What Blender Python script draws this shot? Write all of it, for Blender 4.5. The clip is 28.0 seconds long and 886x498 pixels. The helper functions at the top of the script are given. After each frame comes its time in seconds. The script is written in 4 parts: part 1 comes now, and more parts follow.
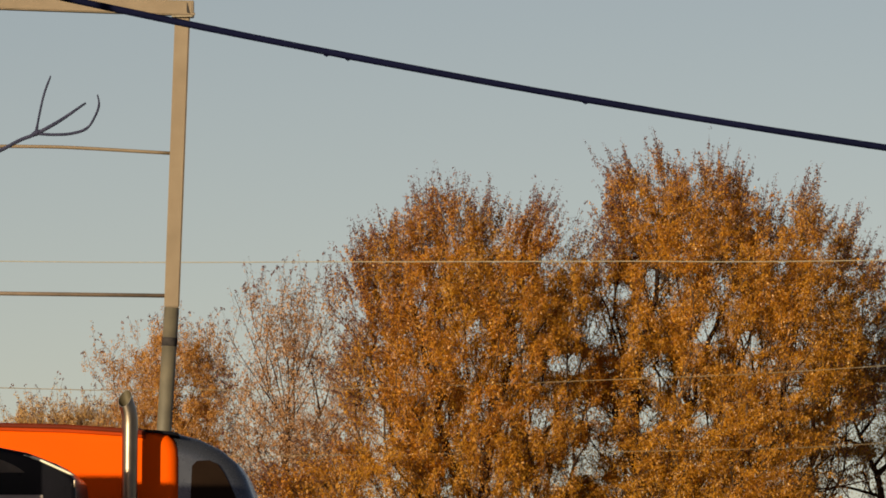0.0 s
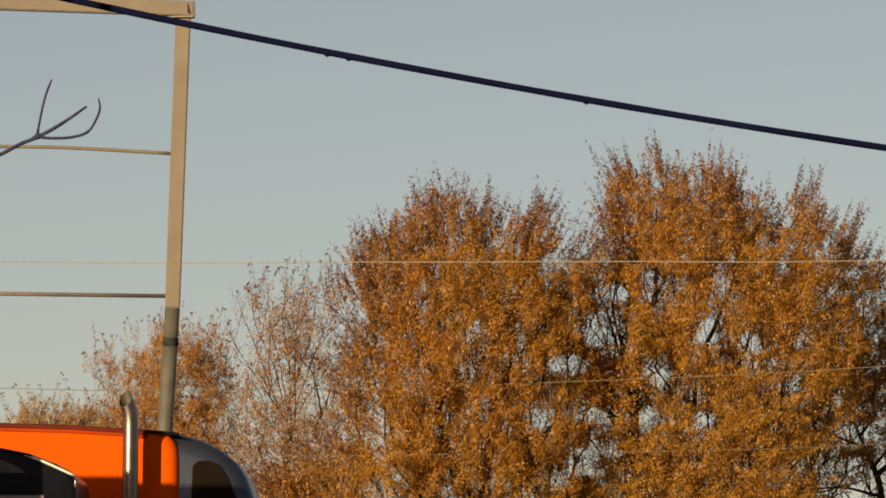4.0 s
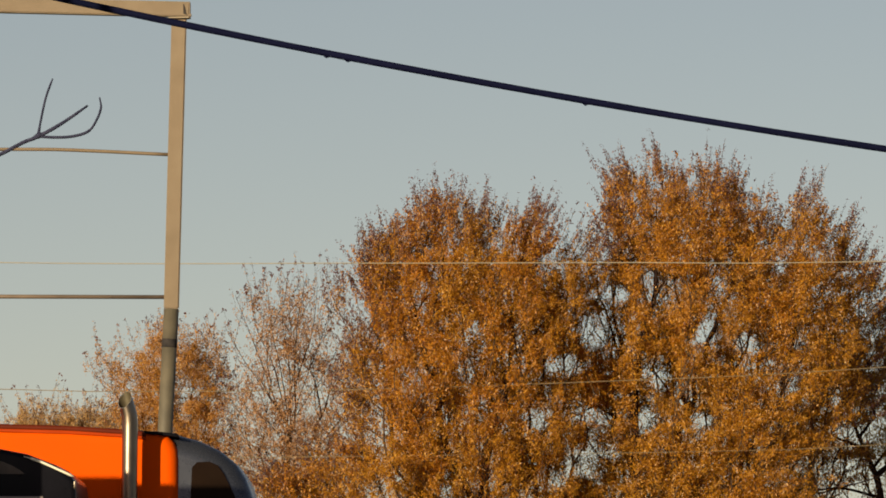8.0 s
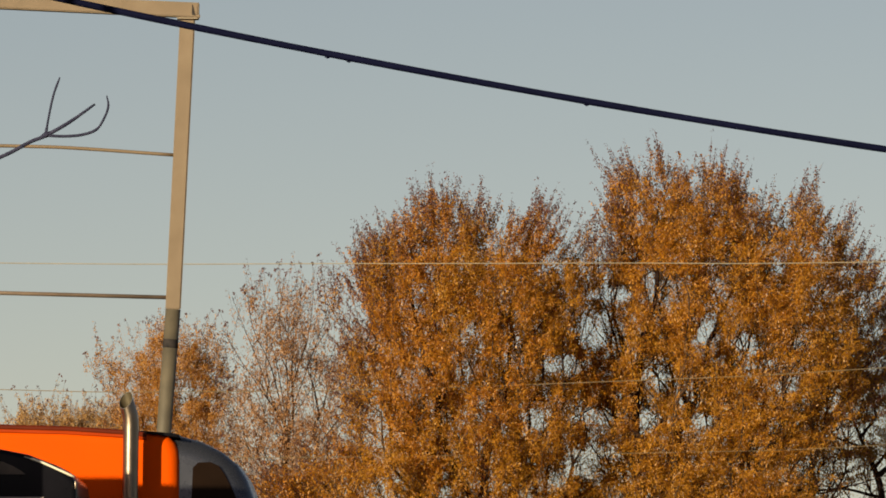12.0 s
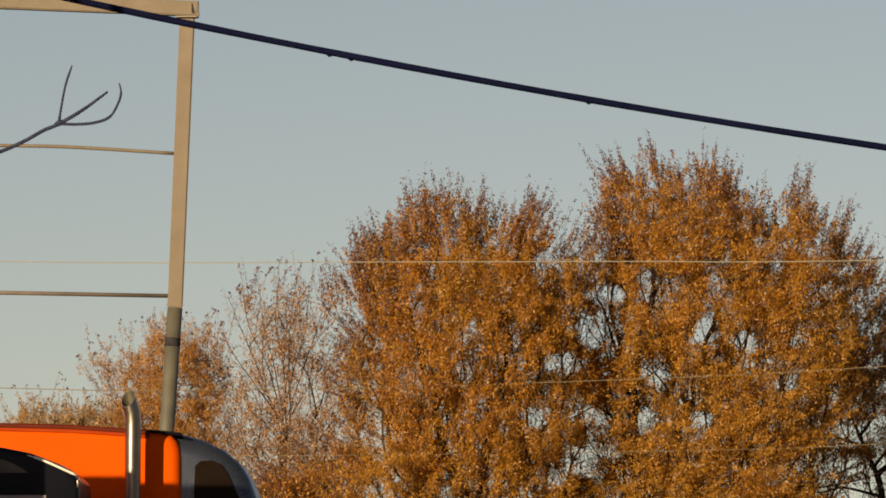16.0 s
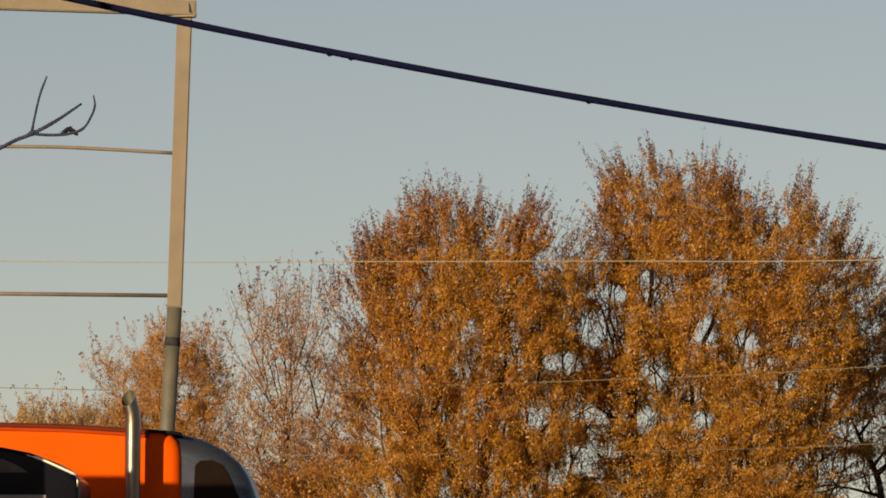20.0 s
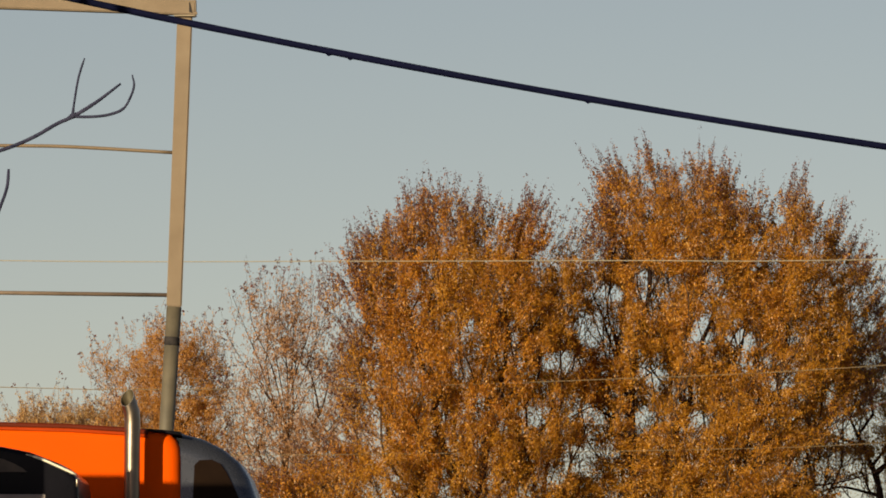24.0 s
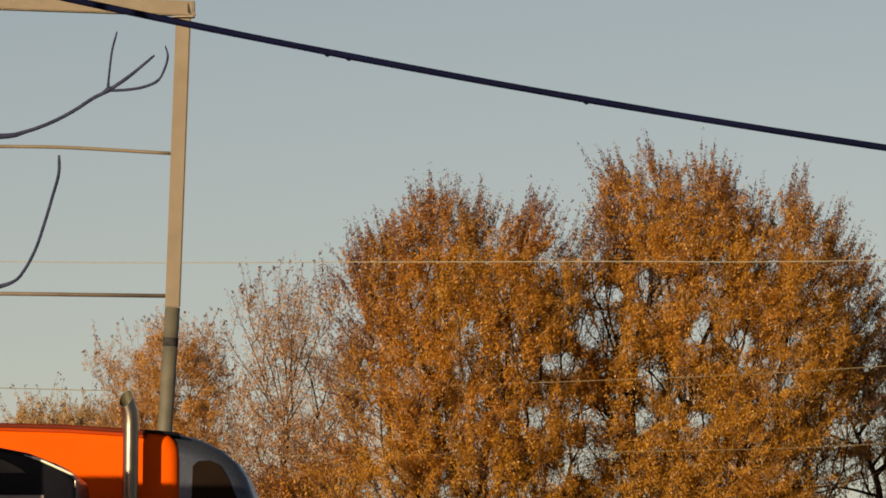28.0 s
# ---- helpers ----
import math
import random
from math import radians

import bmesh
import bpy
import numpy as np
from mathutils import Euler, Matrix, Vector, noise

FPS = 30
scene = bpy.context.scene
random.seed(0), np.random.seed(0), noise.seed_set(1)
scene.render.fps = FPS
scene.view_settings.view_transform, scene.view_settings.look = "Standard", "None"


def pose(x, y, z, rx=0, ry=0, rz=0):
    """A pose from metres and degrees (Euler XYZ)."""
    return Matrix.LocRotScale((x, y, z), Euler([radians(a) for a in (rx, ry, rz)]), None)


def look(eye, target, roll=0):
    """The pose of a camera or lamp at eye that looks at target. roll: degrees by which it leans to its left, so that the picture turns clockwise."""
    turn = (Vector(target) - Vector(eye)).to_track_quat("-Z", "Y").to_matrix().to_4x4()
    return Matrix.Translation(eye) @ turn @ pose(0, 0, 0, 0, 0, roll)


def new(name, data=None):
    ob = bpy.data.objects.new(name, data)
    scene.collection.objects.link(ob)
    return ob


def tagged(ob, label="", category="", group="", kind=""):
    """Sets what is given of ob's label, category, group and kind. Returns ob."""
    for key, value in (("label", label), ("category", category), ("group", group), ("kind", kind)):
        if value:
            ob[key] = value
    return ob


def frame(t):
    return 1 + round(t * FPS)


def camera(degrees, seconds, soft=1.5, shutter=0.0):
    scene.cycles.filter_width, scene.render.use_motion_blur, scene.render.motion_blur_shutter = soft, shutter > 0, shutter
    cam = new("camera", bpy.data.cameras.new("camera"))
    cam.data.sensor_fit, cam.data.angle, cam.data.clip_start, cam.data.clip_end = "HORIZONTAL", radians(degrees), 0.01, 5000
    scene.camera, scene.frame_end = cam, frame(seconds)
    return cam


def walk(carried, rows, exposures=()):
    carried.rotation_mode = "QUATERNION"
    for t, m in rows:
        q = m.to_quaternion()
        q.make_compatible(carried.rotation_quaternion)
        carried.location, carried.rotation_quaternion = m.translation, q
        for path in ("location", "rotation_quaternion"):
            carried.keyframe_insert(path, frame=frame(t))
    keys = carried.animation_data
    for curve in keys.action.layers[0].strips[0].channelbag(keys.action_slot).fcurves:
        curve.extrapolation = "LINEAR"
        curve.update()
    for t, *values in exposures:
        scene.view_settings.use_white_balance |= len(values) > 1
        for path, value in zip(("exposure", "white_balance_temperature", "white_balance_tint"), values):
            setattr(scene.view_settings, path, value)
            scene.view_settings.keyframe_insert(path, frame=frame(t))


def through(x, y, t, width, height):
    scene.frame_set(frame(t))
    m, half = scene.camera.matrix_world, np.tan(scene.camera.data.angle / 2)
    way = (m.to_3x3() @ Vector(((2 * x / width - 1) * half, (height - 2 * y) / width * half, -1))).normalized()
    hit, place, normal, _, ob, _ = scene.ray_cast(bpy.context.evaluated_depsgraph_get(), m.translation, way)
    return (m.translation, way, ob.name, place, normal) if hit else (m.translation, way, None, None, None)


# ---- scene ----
cam = camera(8.0, 28.0, soft=1.75)
walk(cam, [
    (0, pose(0, 0, 1.6, 93.5981, 0, -0.0107)),
    (0.5, pose(0, 0, 1.6, 93.5986, 0, -0.0111)),
    (1, pose(0, 0, 1.6, 93.5996, 0, -0.0131)),
    (1.5, pose(0, 0, 1.6, 93.6011, 0, -0.0146)),
    (2, pose(0, 0, 1.6, 93.6031, 0, -0.0131)),
    (2.5, pose(0, 0, 1.6, 93.6041, 0, -0.0102)),
    (3, pose(0, 0, 1.6, 93.6036, 0, -0.0073)),
    (3.5, pose(0, 0, 1.6, 93.6022, 0, -0.0049)),
    (5.5, pose(0, 0, 1.6, 93.6001, 0, -0.0030)),
    (6, pose(0, 0, 1.6, 93.6025, 0, -0.0035)),
    (6.5, pose(0, 0, 1.6, 93.6025, 0, -0.0059)),
    (7, pose(0, 0, 1.6, 93.6030, 0, -0.0092)),
    (7.5, pose(0, 0, 1.6, 93.6065, 0, -0.0111)),
    (8, pose(0, 0, 1.6, 93.6103, 0, -0.0107)),
    (8.5, pose(0, 0, 1.6, 93.6127, 0, -0.0078)),
    (9, pose(0, 0, 1.6, 93.6147, 0, -0.0068)),
    (9.5, pose(0, 0, 1.6, 93.6157, 0, -0.0092)),
    (10, pose(0, 0, 1.6, 93.6157, 0, -0.0102)),
    (10.5, pose(0, 0, 1.6, 93.6157, 0, -0.0092)),
    (11, pose(0, 0, 1.6, 93.6157, 0, -0.0083)),
    (11.5, pose(0, 0, 1.6, 93.6152, 0, -0.0064)),
    (12, pose(0, 0, 1.6, 93.6142, 0, -0.0025)),
    (12.5, pose(0, 0, 1.6, 93.6137, 0, 0.0030)),
    (14.5, pose(0, 0, 1.6, 93.6100, 0, 0.0128)),
    (15, pose(0, 0, 1.6, 93.6074, 0, 0.0138)),
    (15.5, pose(0, 0, 1.6, 93.6034, 0, 0.0157)),
    (16, pose(0, 0, 1.6, 93.6000, 0, 0.0176)),
    (16.5, pose(0, 0, 1.6, 93.5995, 0, 0.0195)),
    (17, pose(0, 0, 1.6, 93.6000, 0, 0.0205)),
    (17.5, pose(0, 0, 1.6, 93.5995, 0, 0.0200)),
    (18, pose(0, 0, 1.6, 93.5981, 0, 0.0195)),
    (18.5, pose(0, 0, 1.6, 93.5966, 0, 0.0200)),
    (19, pose(0, 0, 1.6, 93.5965, 0, 0.0195)),
    (19.5, pose(0, 0, 1.6, 93.5970, 0, 0.0176)),
    (20, pose(0, 0, 1.6, 93.5965, 0, 0.0162)),
    (20.5, pose(0, 0, 1.6, 93.5970, 0, 0.0138)),
    (21, pose(0, 0, 1.6, 93.5990, 0, 0.0095)),
    (21.5, pose(0, 0, 1.6, 93.6000, 0, 0.0050)),
    (23.5, pose(0, 0, 1.6, 93.5941, 0, 0.0128)),
    (24, pose(0, 0, 1.6, 93.5922, 0, 0.0109)),
    (24.5, pose(0, 0, 1.6, 93.5912, 0, 0.0119)),
    (25, pose(0, 0, 1.6, 93.5917, 0, 0.0128)),
    (25.5, pose(0, 0, 1.6, 93.5917, 0, 0.0128)),
    (26, pose(0, 0, 1.6, 93.5912, 0, 0.0128)),
    (26.5, pose(0, 0, 1.6, 93.5937, 0, 0.0109)),
    (27, pose(0, 0, 1.6, 93.5976, 0, 0.0050)),
    (27.5, pose(0, 0, 1.6, 93.5990, 0, -0.0010)),
    (28, pose(0, 0, 1.6, 93.6000, 0, -0.0030))])

# ---- light ----
SUN_AZ, SUN_EL = radians(-147), radians(13.5)     # azimuth from +y towards +x
sun_way = Vector((math.sin(SUN_AZ) * math.cos(SUN_EL), math.cos(SUN_AZ) * math.cos(SUN_EL), math.sin(SUN_EL)))
world = bpy.data.worlds.new("sky")
scene.world = world
world.use_nodes = True
wn = world.node_tree
sky = wn.nodes.new("ShaderNodeTexSky")
sky.sky_type = "NISHITA"
sky.sun_disc = False
sky.sun_elevation, sky.sun_rotation = SUN_EL, SUN_AZ
sky.air_density, sky.dust_density, sky.ozone_density = 0.7, 0.75, 2.0
way_in, raised = wn.nodes.new("ShaderNodeTexCoord"), wn.nodes.new("ShaderNodeVectorMath")
raised.inputs[1].default_value = (0, 0, 0.033)       # the pale belt at the horizon lies behind the trees
wn.links.new(way_in.outputs["Generated"], raised.inputs[0])
wn.links.new(raised.outputs[0], sky.inputs["Vector"])
haze = wn.nodes.new("ShaderNodeMix")
haze.data_type, haze.blend_type = "RGBA", "MULTIPLY"
haze.inputs["Factor"].default_value = 1.0
haze.inputs[7].default_value = (1.515, 1.05, 0.75, 1)      # thin warm haze
wn.links.new(sky.outputs[0], haze.inputs[6])
wn.links.new(haze.outputs[2], wn.nodes["Background"].inputs[0])
wn.nodes["Background"].inputs[1].default_value = 0.0662
lamp = bpy.data.lights.new("sun", "SUN")
lamp.energy, lamp.angle, lamp.color = 5.0, radians(0.5), (1.0, 0.85, 0.54)
sun = new("sun", lamp)
sun.matrix_world = look(sun_way * 50, (0, 0, 0))
scene.view_settings.exposure = 0.53


# ---- materials ----
def material(name, colors, scale=4.0, rough=0.6, metal=0.0, bump=0.0, detail=6.0, spec=0.5, stretch=(1, 1, 1)):
    m = bpy.data.materials.new(name)
    m.use_nodes = True
    nt = m.node_tree
    n, l = nt.nodes, nt.links
    b = n["Principled BSDF"]
    b.inputs["Roughness"].default_value, b.inputs["Metallic"].default_value = rough, metal
    b.inputs["Specular IOR Level"].default_value = spec
    co, mp = n.new("ShaderNodeTexCoord"), n.new("ShaderNodeMapping")
    mp.inputs["Scale"].default_value = stretch
    l.new(co.outputs["Object"], mp.inputs[0])
    t = n.new("ShaderNodeTexNoise")
    t.inputs["Scale"].default_value, t.inputs["Detail"].default_value = scale, detail
    l.new(mp.outputs[0], t.inputs["Vector"])
    r = n.new("ShaderNodeValToRGB")
    r.color_ramp.elements[0].position, r.color_ramp.elements[1].position = 0.32, 0.68
    r.color_ramp.elements[0].color, r.color_ramp.elements[1].color = (*colors[0], 1), (*colors[-1], 1)
    if len(colors) == 3:
        r.color_ramp.elements.new(0.5).color = (*colors[1], 1)
    l.new(t.outputs["Fac"], r.inputs[0])
    l.new(r.outputs[0], b.inputs["Base Color"])
    fine = n.new("ShaderNodeTexNoise")
    fine.inputs["Scale"].default_value, fine.inputs["Detail"].default_value = scale * 9, 4
    l.new(mp.outputs[0], fine.inputs["Vector"])
    if bump:
        bp = n.new("ShaderNodeBump")
        bp.inputs["Strength"].default_value, bp.inputs["Distance"].default_value = bump, 0.02
        l.new(fine.outputs["Fac"], bp.inputs["Height"])
        l.new(bp.outputs[0], b.inputs["Normal"])
    mr = n.new("ShaderNodeMapRange")
    mr.inputs["To Min"].default_value, mr.inputs["To Max"].default_value = max(0.02, rough - 0.08), min(1, rough + 0.08)
    l.new(fine.outputs["Fac"], mr.inputs[0])
    l.new(mr.outputs[0], b.inputs["Roughness"])
    return m


def leaf_material(name, colors, gloss=0.34, through=0.48):
    m = bpy.data.materials.new(name)
    m.use_nodes = True
    nt = m.node_tree
    n, l = nt.nodes, nt.links
    b = n["Principled BSDF"]
    b.inputs["Roughness"].default_value, b.inputs["Specular IOR Level"].default_value = gloss, 0.5
    geo = n.new("ShaderNodeNewGeometry")
    r = n.new("ShaderNodeValToRGB")
    r.color_ramp.elements[0].color, r.color_ramp.elements[1].color = (*colors[0], 1), (*colors[-1], 1)
    for i, c in enumerate(colors[1:-1], 1):
        r.color_ramp.elements.new(i / (len(colors) - 1)).color = (*c, 1)
    co, t = n.new("ShaderNodeTexCoord"), n.new("ShaderNodeTexNoise")
    t.inputs["Scale"].default_value, t.inputs["Detail"].default_value = 1.7, 5
    l.new(co.outputs["Object"], t.inputs["Vector"])
    mix = n.new("ShaderNodeMath")
    mix.operation = "MULTIPLY_ADD"
    mix.inputs[1].default_value = 0.58
    l.new(geo.outputs["Random Per Island"], mix.inputs[0])
    sub = n.new("ShaderNodeMapRange")
    sub.inputs["From Min"].default_value, sub.inputs["From Max"].default_value = 0.3, 0.7
    sub.inputs["To Min"].default_value, sub.inputs["To Max"].default_value = 0.0, 0.42
    l.new(t.outputs["Fac"], sub.inputs[0])
    l.new(sub.outputs[0], mix.inputs[2])
    l.new(mix.outputs[0], r.inputs[0])
    l.new(r.outputs[0], b.inputs["Base Color"])
    tr = n.new("ShaderNodeBsdfTranslucent")
    l.new(r.outputs[0], tr.inputs[0])
    sh = n.new("ShaderNodeMixShader")
    sh.inputs[0].default_value = through
    l.new(b.outputs[0], sh.inputs[1])
    l.new(tr.outputs[0], sh.inputs[2])
    l.new(sh.outputs[0], n["Material Output"].inputs[0])
    return m


# The palest tone of the next three puts leaf glints into the colour.
ORANGE_LEAF = leaf_material("orange leaf", [(0.10, 0.043, 0.009), (0.26, 0.102, 0.009), (0.43, 0.174, 0.010), (0.58, 0.258, 0.020), (0.70, 0.40, 0.09)])
GOLD_LEAF = leaf_material("golden leaf", [(0.12, 0.054, 0.009), (0.29, 0.123, 0.010), (0.44, 0.191, 0.012), (0.56, 0.265, 0.022), (0.70, 0.41, 0.09)])
RUST_LEAF = leaf_material("rust leaf", [(0.105, 0.041, 0.009), (0.27, 0.099, 0.008), (0.44, 0.168, 0.010), (0.58, 0.252, 0.019), (0.70, 0.39, 0.085)])
TAWNY_LEAF = leaf_material("tawny leaf", [(0.22, 0.102, 0.022), (0.40, 0.178, 0.034), (0.50, 0.235, 0.05), (0.60, 0.36, 0.13)])
# Tip leaves: their dark silhouette against the sky is put into the colour.
DARK_LEAF = leaf_material("silhouette-dark tip leaf", [(0.05, 0.026, 0.030), (0.13, 0.055, 0.050), (0.24, 0.092, 0.068)])
SHADED_OLIVE_LEAF = leaf_material("shade-dark olive leaf", [(0.09, 0.052, 0.014), (0.23, 0.125, 0.022), (0.37, 0.20, 0.03), (0.52, 0.32, 0.09)])
STRAW_LEAF = leaf_material("straw leaf", [(0.26, 0.14, 0.055), (0.42, 0.24, 0.09), (0.51, 0.31, 0.125), (0.58, 0.41, 0.22)])
PALE_LEAF = leaf_material("pale leaf", [(0.20, 0.095, 0.04), (0.36, 0.18, 0.075), (0.46, 0.25, 0.12), (0.58, 0.41, 0.27)])
BARK = material("bark", [(0.016, 0.009, 0.008), (0.034, 0.020, 0.017)], 6, 0.95, bump=0.6, spec=0.06, stretch=(1, 1, 0.2))
BOUGH_BARK = material("brown twig bark", [(0.050, 0.030, 0.020), (0.095, 0.058, 0.038)], 12, 0.9, bump=0.4, spec=0.1)
TWIG_BARK = material("twig bark", [(0.018, 0.020, 0.046), (0.040, 0.040, 0.078)], 40, 0.85, bump=0.3, spec=0.12)
TAN_PAINT = material("tan paint", [(0.132, 0.092, 0.058), (0.148, 0.104, 0.067), (0.162, 0.117, 0.077)], 2.0, 0.6, bump=0.08)
LIT_TAN = material("pale lit-lip tan", [(0.24, 0.19, 0.14), (0.34, 0.28, 0.21)], 6, 0.5, bump=0.1)
GREY_STEEL = material("grey-brown steel", [(0.060, 0.050, 0.036), (0.083, 0.069, 0.049), (0.104, 0.086, 0.060)], 2.5, 0.6, bump=0.1)
DARK_STEEL = material("dark steel", [(0.02, 0.018, 0.020), (0.04, 0.034, 0.034)], 8, 0.85, bump=0.1, spec=0.1)
ROD_PAINT = material("faded brown paint", [(0.12, 0.085, 0.065), (0.17, 0.12, 0.09)], 3, 0.6, bump=0.1)
ORANGE_PAINT = material("orange vehicle paint", [(0.62, 0.069, 0.0008), (0.68, 0.077, 0.001)], 1.2, 0.42, spec=0.03)
# Two steps of the body's darkening towards its rounded roof, put into colour.
ROOF_EDGE_SHADE = material("maroon roof edge shade", [(0.085, 0.012, 0.004), (0.11, 0.016, 0.005)], 2, 0.5, spec=0.1)
ROOF_MID_SHADE = material("deep red roof edge shade", [(0.30, 0.030, 0.001), (0.35, 0.036, 0.002)], 2, 0.45, spec=0.1)
BLACK_PAINT = material("black vehicle paint", [(0.004, 0.004, 0.006), (0.007, 0.0065, 0.010)], 2, 0.3, spec=0.1)
CAB_PAINT = material("dark cab paint", [(0.060, 0.064, 0.085), (0.080, 0.085, 0.11)], 2, 0.28, metal=0.7, spec=0.5)
GLASS_DARK = material("dark tinted glass", [(0.007, 0.0032, 0.0018), (0.012, 0.006, 0.0035)], 2, 0.32, spec=0.06)
# The grey reflection on the pane is put into the glass colour.
GLASS_GREY = material("tinted glass with grey reflection", [(0.055, 0.045, 0.042), (0.10, 0.085, 0.075)], 3, 0.4, spec=0.2)
DULL_PANEL = material("dull grey panel", [(0.20, 0.165, 0.16), (0.27, 0.23, 0.22)], 3, 0.6)
CHROME = material("chrome", [(0.23, 0.185, 0.150), (0.29, 0.235, 0.19)], 5, 0.34, metal=1.0)
RIM_METAL = material("bright cut metal", [(0.50, 0.44, 0.40), (0.60, 0.54, 0.50)], 9, 0.35, metal=0.8)
# Pale cream base colour carries the sun glint along the trim.
GLINT_TRIM = material("pale glint trim", [(0.80, 0.74, 0.60), (0.88, 0.82, 0.68)], 6, 0.42, metal=0.3)
BORE = material("dulled pipe bore", [(0.055, 0.042, 0.024), (0.085, 0.066, 0.036)], 14, 0.6, metal=0.3)
BORE_SHADE = material("bore shade", [(0.012, 0.010, 0.02), (0.03, 0.025, 0.04)], 9, 0.7)
RUBBER = material("black rubber", [(0.010, 0.010, 0.011), (0.022, 0.022, 0.022)], 12, 0.8, bump=0.2)
CABLE_SKIN = material("black cable sheath", [(0.003, 0.004, 0.018), (0.005, 0.006, 0.026)], 30, 0.75, bump=0.25, spec=0.04, stretch=(0.2, 1, 1))
OLD_WIRE = material("oxidised wire", [(0.16, 0.115, 0.065), (0.23, 0.165, 0.09)], 20, 0.6, metal=0.2)
WIRE_METAL = material("bare wire", [(0.27, 0.23, 0.17), (0.34, 0.29, 0.21)], 20, 0.5, metal=0.15)
POLE_WOOD = material("weathered pole wood", [(0.10, 0.07, 0.05), (0.20, 0.15, 0.11)], 5, 0.9, bump=0.5, stretch=(1, 1, 0.1))
GRASS = material("dry grass ground", [(0.07, 0.07, 0.025), (0.13, 0.11, 0.05), (0.17, 0.14, 0.07)], 0.5, 0.95, bump=0.5)
ASPHALT = material("asphalt", [(0.04, 0.04, 0.042), (0.065, 0.063, 0.06)], 1.5, 0.9, bump=0.4)
DARK_PLASTER = material("dark plaster", [(0.05, 0.045, 0.038), (0.085, 0.075, 0.06)], 0.6, 0.95, bump=0.3)
PLASTER = material("grey plaster", [(0.30, 0.29, 0.27), (0.38, 0.36, 0.33)], 1.0, 0.9, bump=0.3)
FEATHER = material("dark feather", [(0.006, 0.006, 0.007), (0.018, 0.017, 0.016)], 60, 0.7, spec=0.1)


# ---- mesh helpers ----
def part(name, geo, mat, parent=None, label="", smooth=True, at=None):
    """One mesh object from a bmesh or from (verts, faces), under a thing or a part."""
    me = bpy.data.meshes.new(name)
    if isinstance(geo, bmesh.types.BMesh):
        geo.to_mesh(me)
        geo.free()
    else:
        me.from_pydata(geo[0], [], geo[1])
    me.materials.append(mat)
    if smooth:
        me.polygons.foreach_set("use_smooth", [True] * len(me.polygons))
    ob = new(name, me)
    if parent:
        ob.parent = parent
    if at:
        ob.location = at
    if label:
        ob["label"] = label
    return ob


def tube(geo, pts, radii, sides=6, caps=True):
    """Adds a tube along pts to geo = (verts, faces)."""
    V, F = geo
    n0 = len(V)
    pts = [Vector(p) for p in pts]
    side = None
    for i, p in enumerate(pts):
        d = (pts[min(i + 1, len(pts) - 1)] - pts[max(i - 1, 0)]).normalized()
        if side is None:
            side = d.orthogonal().normalized()
        side = (side - d * side.dot(d)).normalized()
        up = d.cross(side)
        r = radii[i] if isinstance(radii, (list, tuple)) else radii
        for k in range(sides):
            a = 2 * math.pi * k / sides
            V.append(tuple(p + (side * math.cos(a) + up * math.sin(a)) * r))
    for i in range(len(pts) - 1):
        for k in range(sides):
            a, b = n0 + i * sides + k, n0 + i * sides + (k + 1) % sides
            F.append((a, b, b + sides, a + sides))
    if caps:
        F.append(tuple(n0 + k for k in range(sides))[::-1])
        F.append(tuple(n0 + (len(pts) - 1) * sides + k for k in range(sides)))
    return geo


def spline(pts, n=6):
    """Catmull-Rom through pts, n steps a span."""
    p = [Vector(q) for q in pts]
    p = [p[0] * 2 - p[1], *p, p[-1] * 2 - p[-2]]
    out = []
    for i in range(1, len(p) - 2):
        for k in range(n):
            t = k / n
            a, b, c, d = p[i - 1:i + 3]
            out.append(0.5 * ((2 * b) + (c - a) * t + (2 * a - 5 * b + 4 * c - d) * t * t + (3 * b - a - 3 * c + d) * t ** 3))
    out.append(p[-2])
    return out


def slab(outline, y0, y1, bevel=0.0, segments=3):
    """A solid whose outline (x, z) runs from y0 to y1, its edges rounded."""
    bm = bmesh.new()
    a = [bm.verts.new((x, y0, z)) for x, z in outline]
    f = bm.faces.new(a)
    r = bmesh.ops.extrude_face_region(bm, geom=[f])
    bmesh.ops.translate(bm, vec=(0, y1 - y0, 0), verts=[v for v in r["geom"] if isinstance(v, bmesh.types.BMVert)])
    bmesh.ops.recalc_face_normals(bm, faces=bm.faces)
    if bevel:
        bmesh.ops.bevel(bm, geom=[e for e in bm.edges if e.calc_face_angle(0) > 0.3], offset=bevel, segments=segments,
                        profile=0.5, affect="EDGES", clamp_overlap=True)
    return bm


